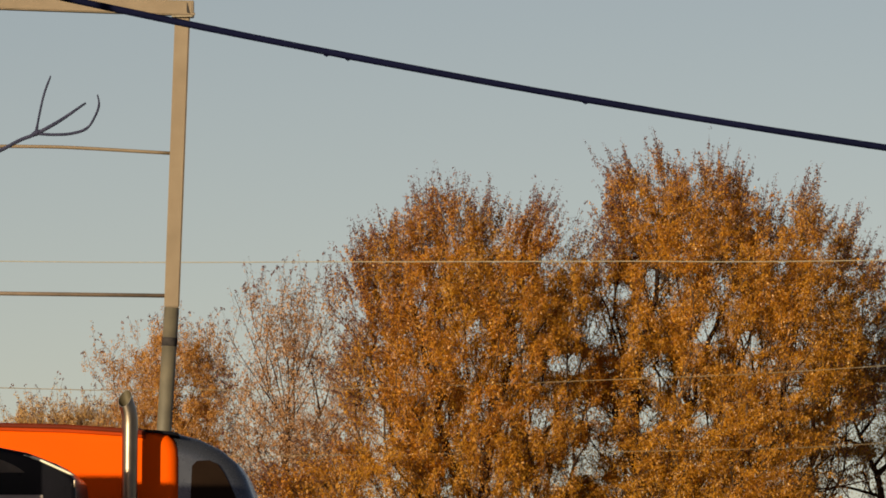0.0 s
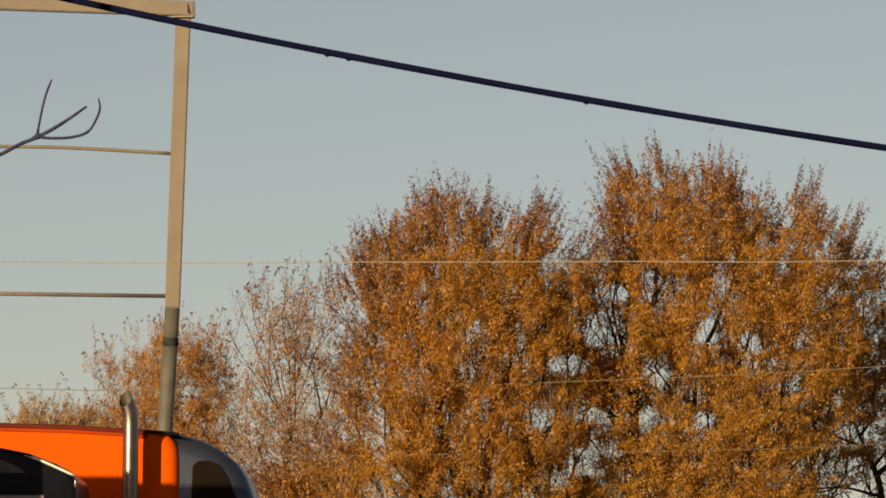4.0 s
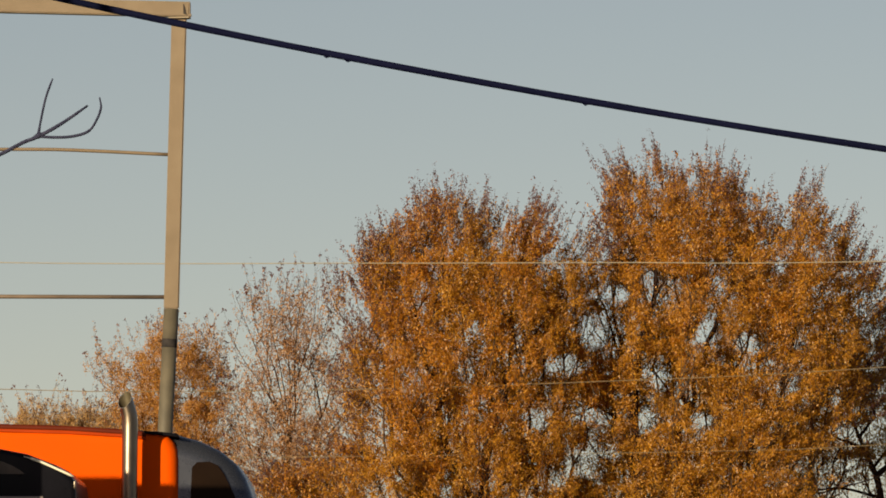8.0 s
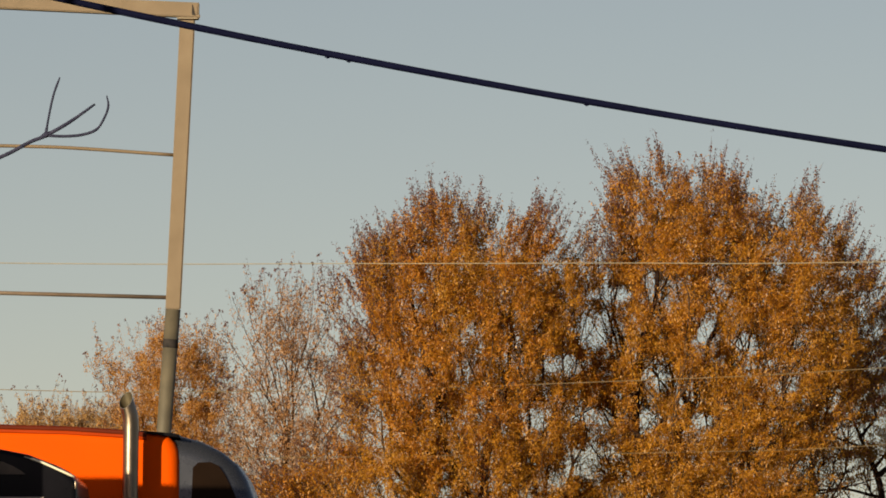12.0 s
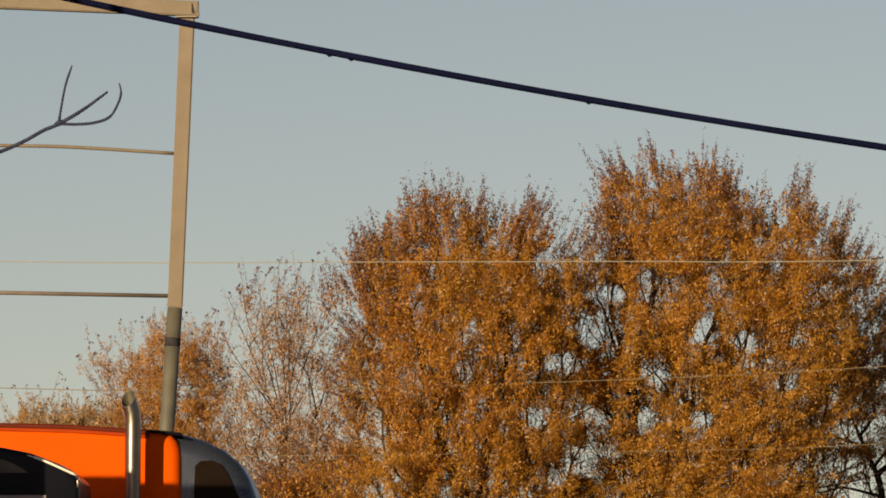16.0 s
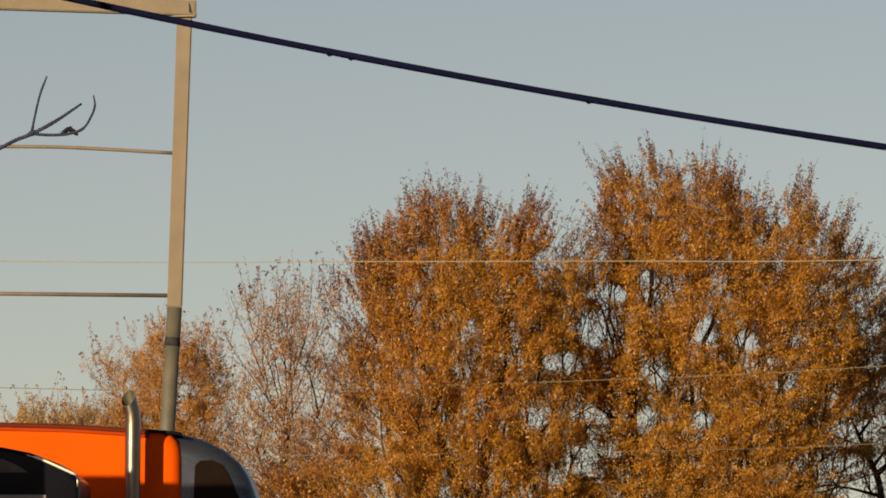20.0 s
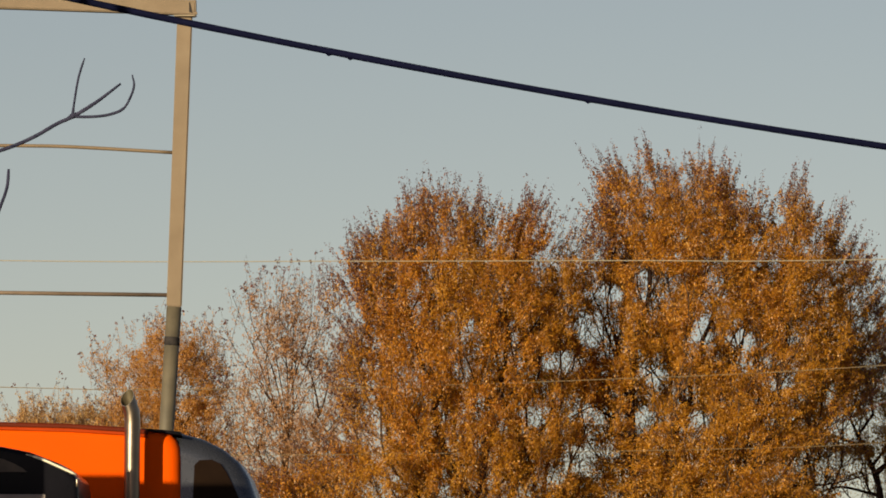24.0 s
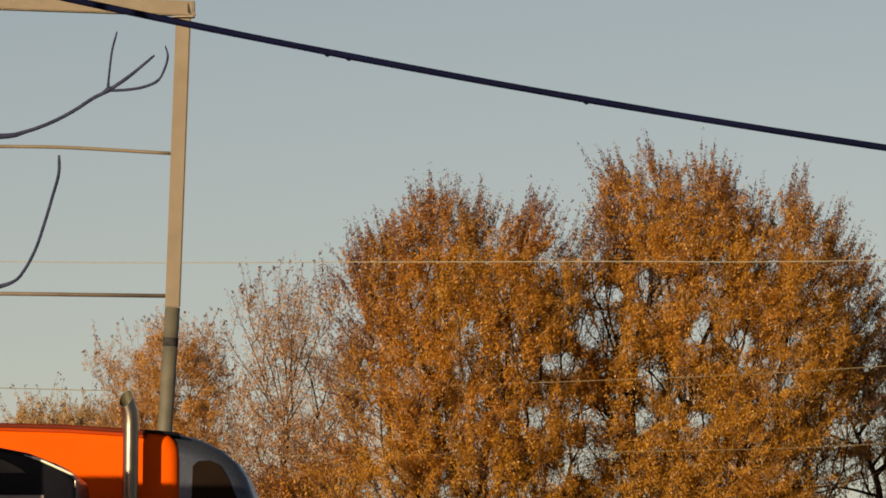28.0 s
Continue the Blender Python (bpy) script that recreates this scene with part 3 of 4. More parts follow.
def tree(key, x, y, outline, holes, leaf_mat, label, seed, deep=2.6, leaf=0.072, twigs=36.0, leaves=86, lift=0.40, fade=1.25, stems=3, groups=12, fork=3.6, thick=1.0, bald=0.45, brown_share=0.95, limbs=(), limb=1.0, dots=0.15, spikes=0.0, clump=(0.60, 1.9), shoot_leaves=92, inner=(99, 99, 0)):
    """A tree at (x, y): twig ends are strewn through a crown of the given outline (x, z), with sparse places in it
    (x, z, rx, rz, share kept), and joined down to the stems by the shortest rising branches. spikes: how many
    upturned shoots stand out of a metre of the crown's edge; inner: (x, x, z) between and below which another crown closes in."""
    rng = np.random.default_rng(seed)
    e = placed("tree", (x, y, 0), label, "tree", "autumn trees")
    o = np.array(outline)
    lo, hi = o.min(0), o.max(0)
    area = 0.5 * abs(np.dot(o[:, 0], np.roll(o[:, 1], 1)) - np.dot(o[:, 1], np.roll(o[:, 0], 1)))
    P = rng.uniform(lo, hi, (int(area * twigs * 3), 2))
    ok, far = inside(P + [0, lift], outline)
    keep = np.where(ok, 0.22 + 0.78 * np.clip(far / fade, 0, 1), 0.0)
    wob = np.stack([0.16 * np.sin(P[:, 1] * 3.1) + 0.12 * np.sin(P[:, 1] * 7.3 + P[:, 0] * 2.7), 0.16 * np.sin(P[:, 0] * 2.9) + 0.12 * np.sin(P[:, 0] * 6.7 - P[:, 1] * 3.3)], 1)
    for hx, hz, rx, rz, share in holes:
        q = ((P[:, 0] + wob[:, 0] - hx) / rx) ** 2 + ((P[:, 1] + wob[:, 1] - hz) / rz) ** 2
        keep *= np.where(q < 1, 0.5 + 0.5 * share, 1.0)

    waves = []
    for shortest, longest in ((0.30, 0.85), (0.16, 0.45)):
        K = rng.normal(size=(9, 3))
        K *= 2 * math.pi / (np.linalg.norm(K, axis=1) * rng.uniform(shortest, longest, 9))[:, None]
        waves.append((K * [1, 0.4, 1], rng.uniform(0, 6.28, 9)))

    def bare(S):
        """Which leaves, at S in the tree's space, stand after the sparse places and the small ragged gaps between twigs."""
        coarse, fine = [np.sin(S @ K.T + p).sum(1) / 2.12 for K, p in waves]
        left = np.clip((coarse + 1.35) / 0.55, 0.14, 1)
        mx, mz = S[:, 0].mean() + x, S[:, 2].mean()
        for hx, hz, rx, rz, share in holes:
            if abs(hx - mx) > 1.7 * rx + 0.9 or abs(hz - mz) > 1.7 * rz + 0.9:
                continue
            q = ((S[:, 0] + x - hx) / rx) ** 2 + ((S[:, 2] - hz) / rz) ** 2
            q *= 1 + 0.42 * np.clip(fine, -1.6, 1.6) + 0.25 * np.clip(coarse, -1.6, 1.6)
            left *= np.clip(share + 0.05 + (1 - share) * (q - 0.7) / 0.8, share + 0.05, 1)
        return rng.uniform(size=len(S)) < left

    cx, half = 0.5 * (lo[0] + hi[0]), 0.5 * (hi[0] - lo[0])
    yy = rng.uniform(-1, 1, len(P)) * deep * np.sqrt(np.clip(1.05 - ((P[:, 0] - cx) / half) ** 2, 0.12, 1))
    if spikes:
        yy *= np.clip(0.3 + far / 2.2, 0, 1)        # the crown is round in depth too
    live = np.where(keep > 0.01)[0]
    for i in live:
        q = Vector((P[i, 0] + seed * 3.1, yy[i], P[i, 1]))
        keep[i] *= min(1.0, max(0.03, clump[0] + clump[1] * noise.noise(q * 1.25) + 1.5 * noise.noise(q * 0.5)))
    chosen = np.where(rng.uniform(size=len(P)) < keep)[0][:int(area * twigs)]
    P, yy, rim = P[chosen], yy[chosen], np.clip(1 - far[chosen] / (1.8 if spikes else 1.2), 0, 1)
    rim[(P[:, 0] > inner[0]) & (P[:, 0] < inner[1]) & (P[:, 1] < inner[2])] *= 0.15
    T = np.stack([P[:, 0] - x, yy, P[:, 1]], 1)
    # shoots at the edge: where each one starts, its way and its length
    heart = np.array([cx, lo[1] + 0.45 * (hi[1] - lo[1])])
    shoots = {}
    if spikes:
        extra = []
        for a, b in zip(o, np.roll(o, -1, axis=0)):
            side = np.array([b[1] - a[1], a[0] - b[0]])
            mid_out = 0.5 * (a + b) - heart
            side = side / (np.linalg.norm(side) + 1e-9)
            if side @ mid_out < 0:
                side = -side
            if side[1] < -0.4 or min(a[1], b[1]) < lo[1] + 0.6 or (inner[0] < 0.5 * (a[0] + b[0]) < inner[1] and max(a[1], b[1]) < inner[2] + 0.2):
                continue
            for _ in range(rng.poisson(spikes * np.linalg.norm(b - a))):
                at = a + (b - a) * rng.uniform() - side * rng.uniform(0.15, 0.9)
                away = at - heart
                way = 0.55 * away / np.linalg.norm(away) + 0.3 * side + np.array([0, 0.55])
                way = np.array([way[0], rng.normal(0, 0.25), way[1]]) + rng.normal(0, 0.11, 3)
                shoots[len(T) + len(extra)] = (way / np.linalg.norm(way), rng.uniform(0.5, 0.95) + 0.4 * rng.uniform() ** 3)
                extra.append((at[0] - x, rng.uniform(-0.4, 0.3) * deep, at[1]))
        T = np.concatenate([T, np.array(extra)])
        rim = np.concatenate([rim, np.ones(len(extra))])
    # stems
    pos, par, run = [], [], []
    for s in range(stems):
        off = (s - (stems - 1) / 2) * (0.30 * half)
        pts = spline([(off * 0.25, 0, -0.2), (off * 0.5, -0.08 * deep + rng.normal(0, 0.2), fork * 0.5), (off + (cx - x) * 0.3, -0.15 * deep + rng.normal(0, 0.3), fork)], 6)
        for i, p in enumerate(pts):
            if i == 0 and s:
                continue
            up = 0 if i == 1 else len(pos) - 1
            par.append(-1 if i == 0 else up)
            run.append(0.0 if i == 0 else run[up] + (p - Vector(pos[up])).length)
            pos.append(tuple(p))
    least = [0.0] * len(pos)
    for way in limbs:
        pts = spline([(a - x + rng.normal(0, 0.06), -deep * (0.02 + 0.26 * math.sin(0.4 + 2.0 * i / len(way))) + rng.normal(0, 0.1), b + rng.normal(0, 0.05)) for i, (a, b) in enumerate(way)], 4)
        up = int(np.argmin(np.linalg.norm(np.array(pos) - np.array(pts[0]), axis=1)))
        for i, p in enumerate(pts):
            par.append(up)
            run.append(run[up] + (p - Vector(pos[up])).length)
            up = len(pos)
            pos.append(tuple(p))
            least.append(limb * (0.050 - 0.040 * i / len(pts)))
    n0, cap = len(pos), len(pos) + len(T) * 8
    N, R2 = np.zeros((cap, 3)), np.zeros(cap)
    N[:n0], R2[:n0] = pos, run
    n = n0
    ends = np.zeros(len(T), int)
    order = np.argsort(np.linalg.norm(T - [cx - x, 0, fork], axis=1))
    for k in order:
        d = T[k] - N[:n]
        flat = np.hypot(d[:, 0], d[:, 1])
        cost = np.linalg.norm(d, axis=1) + 0.5 * R2[:n] + 1.6 * np.maximum(0, 0.6 * flat - d[:, 2])
        j = int(np.argmin(cost))
        span = float(np.linalg.norm(T[k] - N[j]))
        m = min(7, max(1, int(span / 0.4)))
        prev = j
        bow = np.array([0, 0, -0.06 * span]) + rng.normal(0, 0.02 * span, 3)
        for q in range(1, m + 1):
            u = q / m
            N[n] = N[j] + (T[k] - N[j]) * u + bow * (4 * u * (1 - u)) * 0.6
            R2[n] = R2[prev] + span / m
            par.append(prev)
            prev = n
            n += 1
        ends[k] = prev
    par = np.array(par)
    load = np.zeros(n)
    load[ends] += 1
    for i in range(n - 1, -1, -1):
        if par[i] >= 0:
            load[par[i]] += load[i]
    rad = thick * 0.0030 * np.maximum(load, 1) ** 0.51
    rad[:n0] = np.maximum(rad[:n0], least)
    # boughs: the finer sub-trees, gathered round a few centres
    heavy = load > max(30, len(T) * 0.03)
    heavy[:n0] = True
    which = np.full(n, -1)      # -1: stems and limbs; 0: loose twigs on them; else a bough
    roots = {0: N[n0]}
    for i in range(n):
        if heavy[i]:
            continue
        if heavy[par[i]]:
            which[i] = len(roots) if load[i] >= 9 else 0
            if which[i]:
                roots[which[i]] = N[par[i]]
        else:
            which[i] = which[par[i]]
    C = rng.uniform(T.min(0), T.max(0), (groups, 3))

    def segments(idx, origin, sides):
        V, F = [], []
        for i in idx:
            p = par[i]
            if p < 0:
                continue
            tube((V, F), [N[p] - origin, N[i] - origin], [min(rad[p], rad[i] * 1.6), rad[i]], sides, caps=False)
        return V, F

    part("trunk", segments(np.where(heavy)[0], np.zeros(3), 7), BARK, e, "dark furrowed stems and main limbs")
    boughs = []
    by_group = {g: [] for g in roots}
    for k in range(len(T)):
        by_group.setdefault(which[ends[k]], []).append(k)
    for g, base in roots.items():
        idx = np.where(which == g)[0]
        mine = by_group[g] + (by_group.get(-1, []) if g == 0 else [])
        if not mine:
            continue
        V, F = segments(idx, base, 3)
        spots, tips, knots = [], [], []
        for k in mine:
            i = ends[k]
            if k in shoots:
                d, size = shoots[k]
                turn = Vector(d).orthogonal().normalized() * rng.uniform(-0.1, 0.1) * size
                crook = N[i] + d * size * 0.55 + np.array(turn)
                tip = N[i] + d * size
                tube((V, F), [N[i] - base, crook - base, tip - base], [0.007, 0.005, 0.003], 3, caps=False)
                m = int(shoot_leaves * size * rng.uniform(0.5, 1.4))
                u = -0.35 + 1.35 * rng.beta(1.0, 1.35, m)
                bend = np.array(turn) * (1 - np.abs(2 * np.clip(u, 0, 1) - 1))[:, None]
                S = N[i] + d * (u * size)[:, None] + bend + rng.normal(size=(m, 3)) * (0.07 - 0.048 * np.clip(u, 0, 1))[:, None]
                brown = rng.uniform(size=m) < np.clip(0.38 + 0.8 * u, 0.2, 0.97)
                spots.append(S[~brown])
                if rng.uniform() < 0.55:
                    knots.append(tip + d * rng.uniform(0.02, 0.2) + rng.normal(size=(rng.integers(2, 5), 3)) * 0.035)
                if brown.any():
                    tips.append(S[brown])
                continue
            d = N[i] - N[par[i]]
            out = T[k] - np.array([cx - x, 0, heart[1] - 1.8 if spikes else fork])
            out = out / (np.linalg.norm(out) + 1e-6) + np.array([0, 0, 0.35])
            d = d / (np.linalg.norm(d) + 1e-6) * (0.7 - 0.5 * rim[k]) + out * (0.35 + 0.8 * rim[k])
            d = d / np.linalg.norm(d) + rng.normal(0, 0.40 - 0.27 * rim[k], 3)
            size = rng.uniform(0.4, 0.85) if spikes else rng.uniform(0.3, 0.7) + rim[k] * rng.uniform(0.1, 0.75)
            tip = N[i] + d * size * 0.66
            tube((V, F), [N[i] - base, tip - base], [0.0045, 0.002], 3, caps=False)
            m = max(2, int(leaves * rng.uniform(0.55, 1.45) * (1 - bald * rim[k])))
            u = rng.uniform(-1.0, 1.0, m)
            wide = ((0.095 if spikes else 0.112) - 0.055 * rim[k]) * (1.1 - 0.7 * np.clip(u, 0, 1))
            S = N[i] + d * (u * size * 0.66)[:, None] + rng.normal(size=(m, 3)) * wide[:, None]
            S = S[bare(S)]
            u = u[:len(S)]
            brown = rng.uniform(size=len(S)) < (0.03 + brown_share * rim[k] * np.clip(u + 0.35, 0, 1) * (rim[k] > 0.15))
            spots.append(S[~brown])
            if rim[k] > 0.45 and rng.uniform() < dots:
                far_tip = N[i] + d * size * rng.uniform(0.66, 0.78 if dots < 0.3 else 0.95) + rng.normal(0, 0.05, 3)
                tube((V, F), [tip - base, far_tip - base], [0.004, 0.003], 3, caps=False)
                knots.append(far_tip + rng.normal(size=(5, 3)) * 0.028)
            if brown.any():
                tips.append(S[brown])
        b = part("bough" if g else "twig_growth", (V, F), BOUGH_BARK, e, at=tuple(base))
        if not g:
            tagged(b, kind="stuff")
        if spots:
            V, F = leaf_mesh(np.concatenate(spots) - base, leaf, rng)
            if tips:
                V2, F2 = leaf_mesh(np.concatenate(tips) - base, leaf * 1.05, rng)
                if knots:
                    V3, F3 = leaf_mesh(np.concatenate(knots) - base, leaf * (1.1 if spikes else 1.4), rng)
                    F2 = np.concatenate([F2, F3 + len(V2)])
                    V2 = np.concatenate([V2, V3])
                tagged(fast_mesh("tip_foliage", V2, F2, DARK_LEAF, b), "dark brown tip leaves, their silhouette against the sky put into the colour", kind="stuff")
            golden = spikes and rng.uniform() < min(0.6, max(0.08, 0.75 - (base[2] - 5.0) / 9.0))
            tagged(fast_mesh("foliage", V, F, GOLD_LEAF if golden else leaf_mat, b), kind="stuff")
        if g:
            boughs.append((b, Vector(base), int(np.argmin(np.linalg.norm(C - base, axis=1)))))
    BOUGHS[key] = (e, boughs)
    return e


RIGHT = [
    (3.8, 4.5), (3.6, 7.94), (3.62, 9.92), (3.97, 11.24), (4.15, 12.73),
    (4.41, 13.56), (4.36, 14.22), (4.53, 14.81), (4.47, 15.22), (4.71, 15.55),
    (5.09, 15.8), (5.59, 15.72), (6.17, 15.92), (6.75, 15.72), (7.16, 15.63),
    (7.57, 15.72), (8.02, 15.55), (8.48, 15.35), (8.72, 14.89), (9.21, 14.69),
    (9.71, 14.52), (10.13, 14.8), (10.46, 15.25), (10.79, 14.97), (10.95, 14.47),
    (11.36, 14.14), (11.85, 13.98), (11.93, 13.4), (12.42, 12.98), (12.91, 12.57),
    (13.1, 11.57), (13.0, 9.92), (12.4, 7.94), (11.7, 4.5)]
MIDDLE = [
    (-5.9, 4.5), (-5.59, 6.4), (-4.93, 6.97), (-3.95, 7.38), (-3.12, 8.03),
    (-2.95, 9.01), (-3.08, 9.83), (-2.86, 10.65), (-2.7, 11.06), (-2.55, 11.79),
    (-3.0, 12.25), (-2.68, 12.95), (-2.25, 13.52), (-1.52, 13.92), (-1.12, 14.36),
    (-0.72, 14.62), (-0.25, 14.8), (0.2, 14.74), (0.56, 14.55), (1.18, 14.38),
    (1.67, 14.16), (2.13, 14.24), (2.62, 14.42), (2.98, 14.12), (3.38, 13.58),
    (3.83, 13.6), (4.37, 13.75), (4.85, 12.7), (4.65, 11.14), (4.6, 9.5),
    (4.65, 7.54), (4.5, 4.5)]
UPPER_GAPS = [
    (4.65, 11.85, 0.49, 0.36, 0.25), (5.02, 11.93, 0.3, 0.3, 0.08), (4.6, 10.86, 0.59, 0.79, 0.28), (4.11, 10.7, 0.33, 0.41, 0.25), (5.09, 10.53, 0.25, 0.2, 0.2),
    (3.61, 9.79, 0.57, 0.3, 0.12), (5.93, 12.18, 0.36, 0.49, 0.25), (6.09, 11.52, 0.2, 0.57, 0.3), (6.56, 12.1, 0.3, 0.41, 0.2), (7.99, 12.34, 0.43, 0.33, 0.3),
    (8.15, 11.77, 0.2, 0.16, 0.3), (7.64, 10.78, 0.39, 0.54, 0.05), (8.87, 10.53, 0.43, 0.31, 0.08), (7.28, 15.06, 0.3, 0.53, 0.3), (5.54, 13.99, 0.41, 0.2, 0.35),
    (5.8, 15.11, 0.2, 0.46, 0.35), (10.14, 13.33, 0.41, 0.2, 0.25), (9.23, 13.41, 0.25, 0.2, 0.3)]
LOWER_GAPS = [
    (6.15, 9.71, 0.44, 0.28, 0.1), (6.23, 9.3, 0.23, 0.39, 0.25), (7.21, 9.22, 0.43, 0.44, 0.3), (7.5, 8.23, 0.43, 0.33, 0.1), (5.89, 8.23, 0.39, 0.41, 0.08),
    (4.33, 8.32, 0.79, 0.28, 0.1), (4.57, 7.49, 0.49, 0.57, 0.28), (3.9, 7.0, 0.49, 0.41, 0.18), (3.32, 6.51, 0.36, 0.33, 0.28), (2.85, 8.32, 0.46, 0.41, 0.28),
    (9.27, 9.74, 0.39, 0.26, 0.3), (9.76, 9.38, 0.33, 0.33, 0.3), (8.66, 6.92, 0.41, 0.25, 0.35), (10.19, 10.7, 0.3, 0.33, 0.3), (8.27, 8.73, 0.23, 0.23, 0.35),
    (5.3, 6.76, 0.23, 0.2, 0.35)]
EDGE_GAPS = [
    (10.92, 11.91, 0.33, 0.23, 0.3), (11.5, 12.57, 0.43, 0.21, 0.3), (12.4, 11.91, 0.58, 0.3, 0.25), (11.85, 7.91, 0.59, 0.46, 0.04), (11.37, 8.93, 0.33, 0.23, 0.3),
    (11.01, 6.78, 1.09, 0.54, 0.22), (11.67, 6.16, 0.83, 0.25, 0.2), (12.58, 6.45, 0.5, 0.5, 0.28), (12.38, 9.92, 0.41, 0.25, 0.3), (12.55, 10.91, 0.33, 0.25, 0.3),
    (10.72, 9.92, 0.23, 0.2, 0.4), (10.87, 8.19, 0.2, 0.17, 0.35), (12.19, 8.6, 0.41, 0.2, 0.3)]
MIDDLE_GAPS = [
    (3.21, 12.86, 0.49, 0.29, 0.12), (2.8, 12.45, 0.24, 0.16, 0.3), (-0.71, 13.19, 0.36, 0.29, 0.3), (0.19, 13.27, 0.2, 0.46, 0.35), (0.57, 10.49, 0.29, 0.26, 0.28),
    (0.98, 10.85, 0.33, 0.23, 0.22), (2.04, 10.65, 0.21, 0.39, 0.18), (2.04, 9.91, 0.29, 0.29, 0.35), (0.56, 9.59, 0.29, 0.39, 0.22), (-0.18, 8.61, 0.24, 0.29, 0.28),
    (-2.23, 7.63, 0.65, 0.26, 0.3), (-3.29, 7.63, 0.39, 0.42, 0.2), (-2.31, 8.36, 0.49, 0.23, 0.3), (-2.95, 9.18, 0.65, 0.2, 0.3), (1.85, 7.95, 0.23, 0.23, 0.25),
    (-0.58, 9.75, 0.29, 0.55, 0.45), (-2.0, 6.11, 0.59, 0.23, 0.35), (-2.98, 6.24, 0.49, 0.29, 0.35), (1.11, 7.38, 0.23, 0.26, 0.4)]
GAPS = UPPER_GAPS + LOWER_GAPS + EDGE_GAPS + [(a, b, c, d, 0.12 + e) for a, b, c, d, e in MIDDLE_GAPS]
THIN = [(-7.02, 4.83),
    (-6.94, 8.31),
    (-6.77, 10.4),
    (-6.69, 11.79),
    (-6.43, 12.84),
    (-6.13, 13.15),
    (-5.64, 13.01),
    (-5.04, 13.26),
    (-4.39, 13.47),
    (-3.87, 13.05),
    (-3.47, 12.49),
    (-2.85, 11.62),
    (-2.4, 9.7),
    (-2.2, 4.83)]
FAR_LEFT = [(-11.59, 6.82),
    (-10.96, 9.75),
    (-11.2, 10.39),
    (-11.79, 11.0),
    (-11.2, 11.98),
    (-10.6, 11.73),
    (-9.87, 12.35),
    (-9.37, 12.53),
    (-8.86, 12.39),
    (-8.04, 12.28),
    (-7.43, 12.09),
    (-7.03, 11.49),
    (-6.57, 9.75),
    (-6.29, 6.82)]
SMALL = [(-16.9, 7.46),
    (-16.7, 9.92),
    (-15.78, 10.74),
    (-14.86, 11.03),
    (-13.83, 10.95),
    (-13.01, 11.09),
    (-11.99, 10.78),
    (-11.27, 10.64),
    (-10.95, 7.46)]
tree("right", 7.6, 185, RIGHT, GAPS, ORANGE_LEAF, "large spreading tree in dense orange autumn leaf", 11, deep=4.2, thick=1.6, lift=0.1, leaf=0.059, twigs=56, leaves=132, fade=0.9, bald=0.2, brown_share=0.8, dots=0.0, spikes=15, inner=(2.6, 5.6, 12.7), clump=(0.57, 3.2), limbs=[
    [(6.04, 4.64), (5.73, 6.45), (5.45, 7.94), (5.46, 8.93), (5.67, 10.09), (5.81, 10.91), (5.96, 11.91), (6.01, 13.23), (6.15, 14.56)],
    [(5.46, 8.93), (5.14, 9.76), (4.85, 10.62), (4.63, 11.41), (4.4, 11.91), (4.35, 13.06)],
    [(5.27, 9.43), (5.05, 10.42), (4.83, 11.38), (4.94, 12.4), (5.07, 13.56)],
    [(5.55, 7.77), (5.16, 8.07), (4.86, 8.4), (4.44, 8.6), (3.94, 8.43), (3.61, 8.24)],
    [(7.28, 4.64), (7.29, 6.09), (6.95, 6.59), (6.6, 7.15), (6.08, 7.77), (6.33, 8.35), (6.55, 8.73), (6.93, 9.92), (7.19, 11.24), (7.37, 12.73)],
    [(7.29, 6.09), (7.63, 6.59), (7.92, 7.08), (8.46, 7.34), (9.38, 8.27), (10.06, 9.59), (10.57, 10.91)],
    [(7.92, 7.08), (7.83, 7.94), (7.93, 8.47), (8.41, 9.59), (8.53, 10.25), (8.56, 11.08), (8.78, 12.73), (9.04, 13.89)],
    [(8.53, 9.92), (8.72, 10.33), (8.95, 10.78), (9.34, 11.57)],
    [(7.54, 5.79), (8.53, 5.99), (10.18, 6.32), (10.92, 6.16), (11.83, 6.29), (12.83, 6.7)],
    [(6.99, 8.43), (7.05, 9.09), (7.16, 9.76)]])
tree("middle", 1.4, 183, MIDDLE, GAPS, RUST_LEAF, "rounded tree in dense rusty orange autumn leaf", 12, deep=3.3, thick=1.5, lift=0.1, leaf=0.059, twigs=56, leaves=132, fade=0.9, bald=0.2, brown_share=0.8, dots=0.0, spikes=15, inner=(2.6, 5.6, 12.7), clump=(0.57, 3.2), limbs=[
    [(1.09, 4.61), (0.53, 6.24), (0.13, 7.14), (-0.22, 8.44), (-0.27, 9.01), (-0.5, 9.75), (-0.69, 10.32), (-0.94, 11.14), (-1.05, 12.12)],
    [(-0.46, 9.67), (-0.36, 10.16), (-0.26, 10.81), (-0.07, 12.12), (0.03, 13.43)],
    [(2.39, 4.61), (2.57, 6.4), (2.45, 7.38), (2.38, 8.2), (2.35, 9.01), (2.04, 10.16), (1.81, 11.47), (1.74, 12.78)],
    [(2.4, 8.36), (2.68, 9.18), (2.78, 10.49), (2.95, 11.63)],
    [(1.59, 6.08), (1.63, 7.22), (1.81, 8.03), (1.94, 8.85)],
    [(0.13, 7.14), (-0.68, 7.38), (-1.3, 7.74), (-1.52, 8.23), (-1.97, 9.18)]])
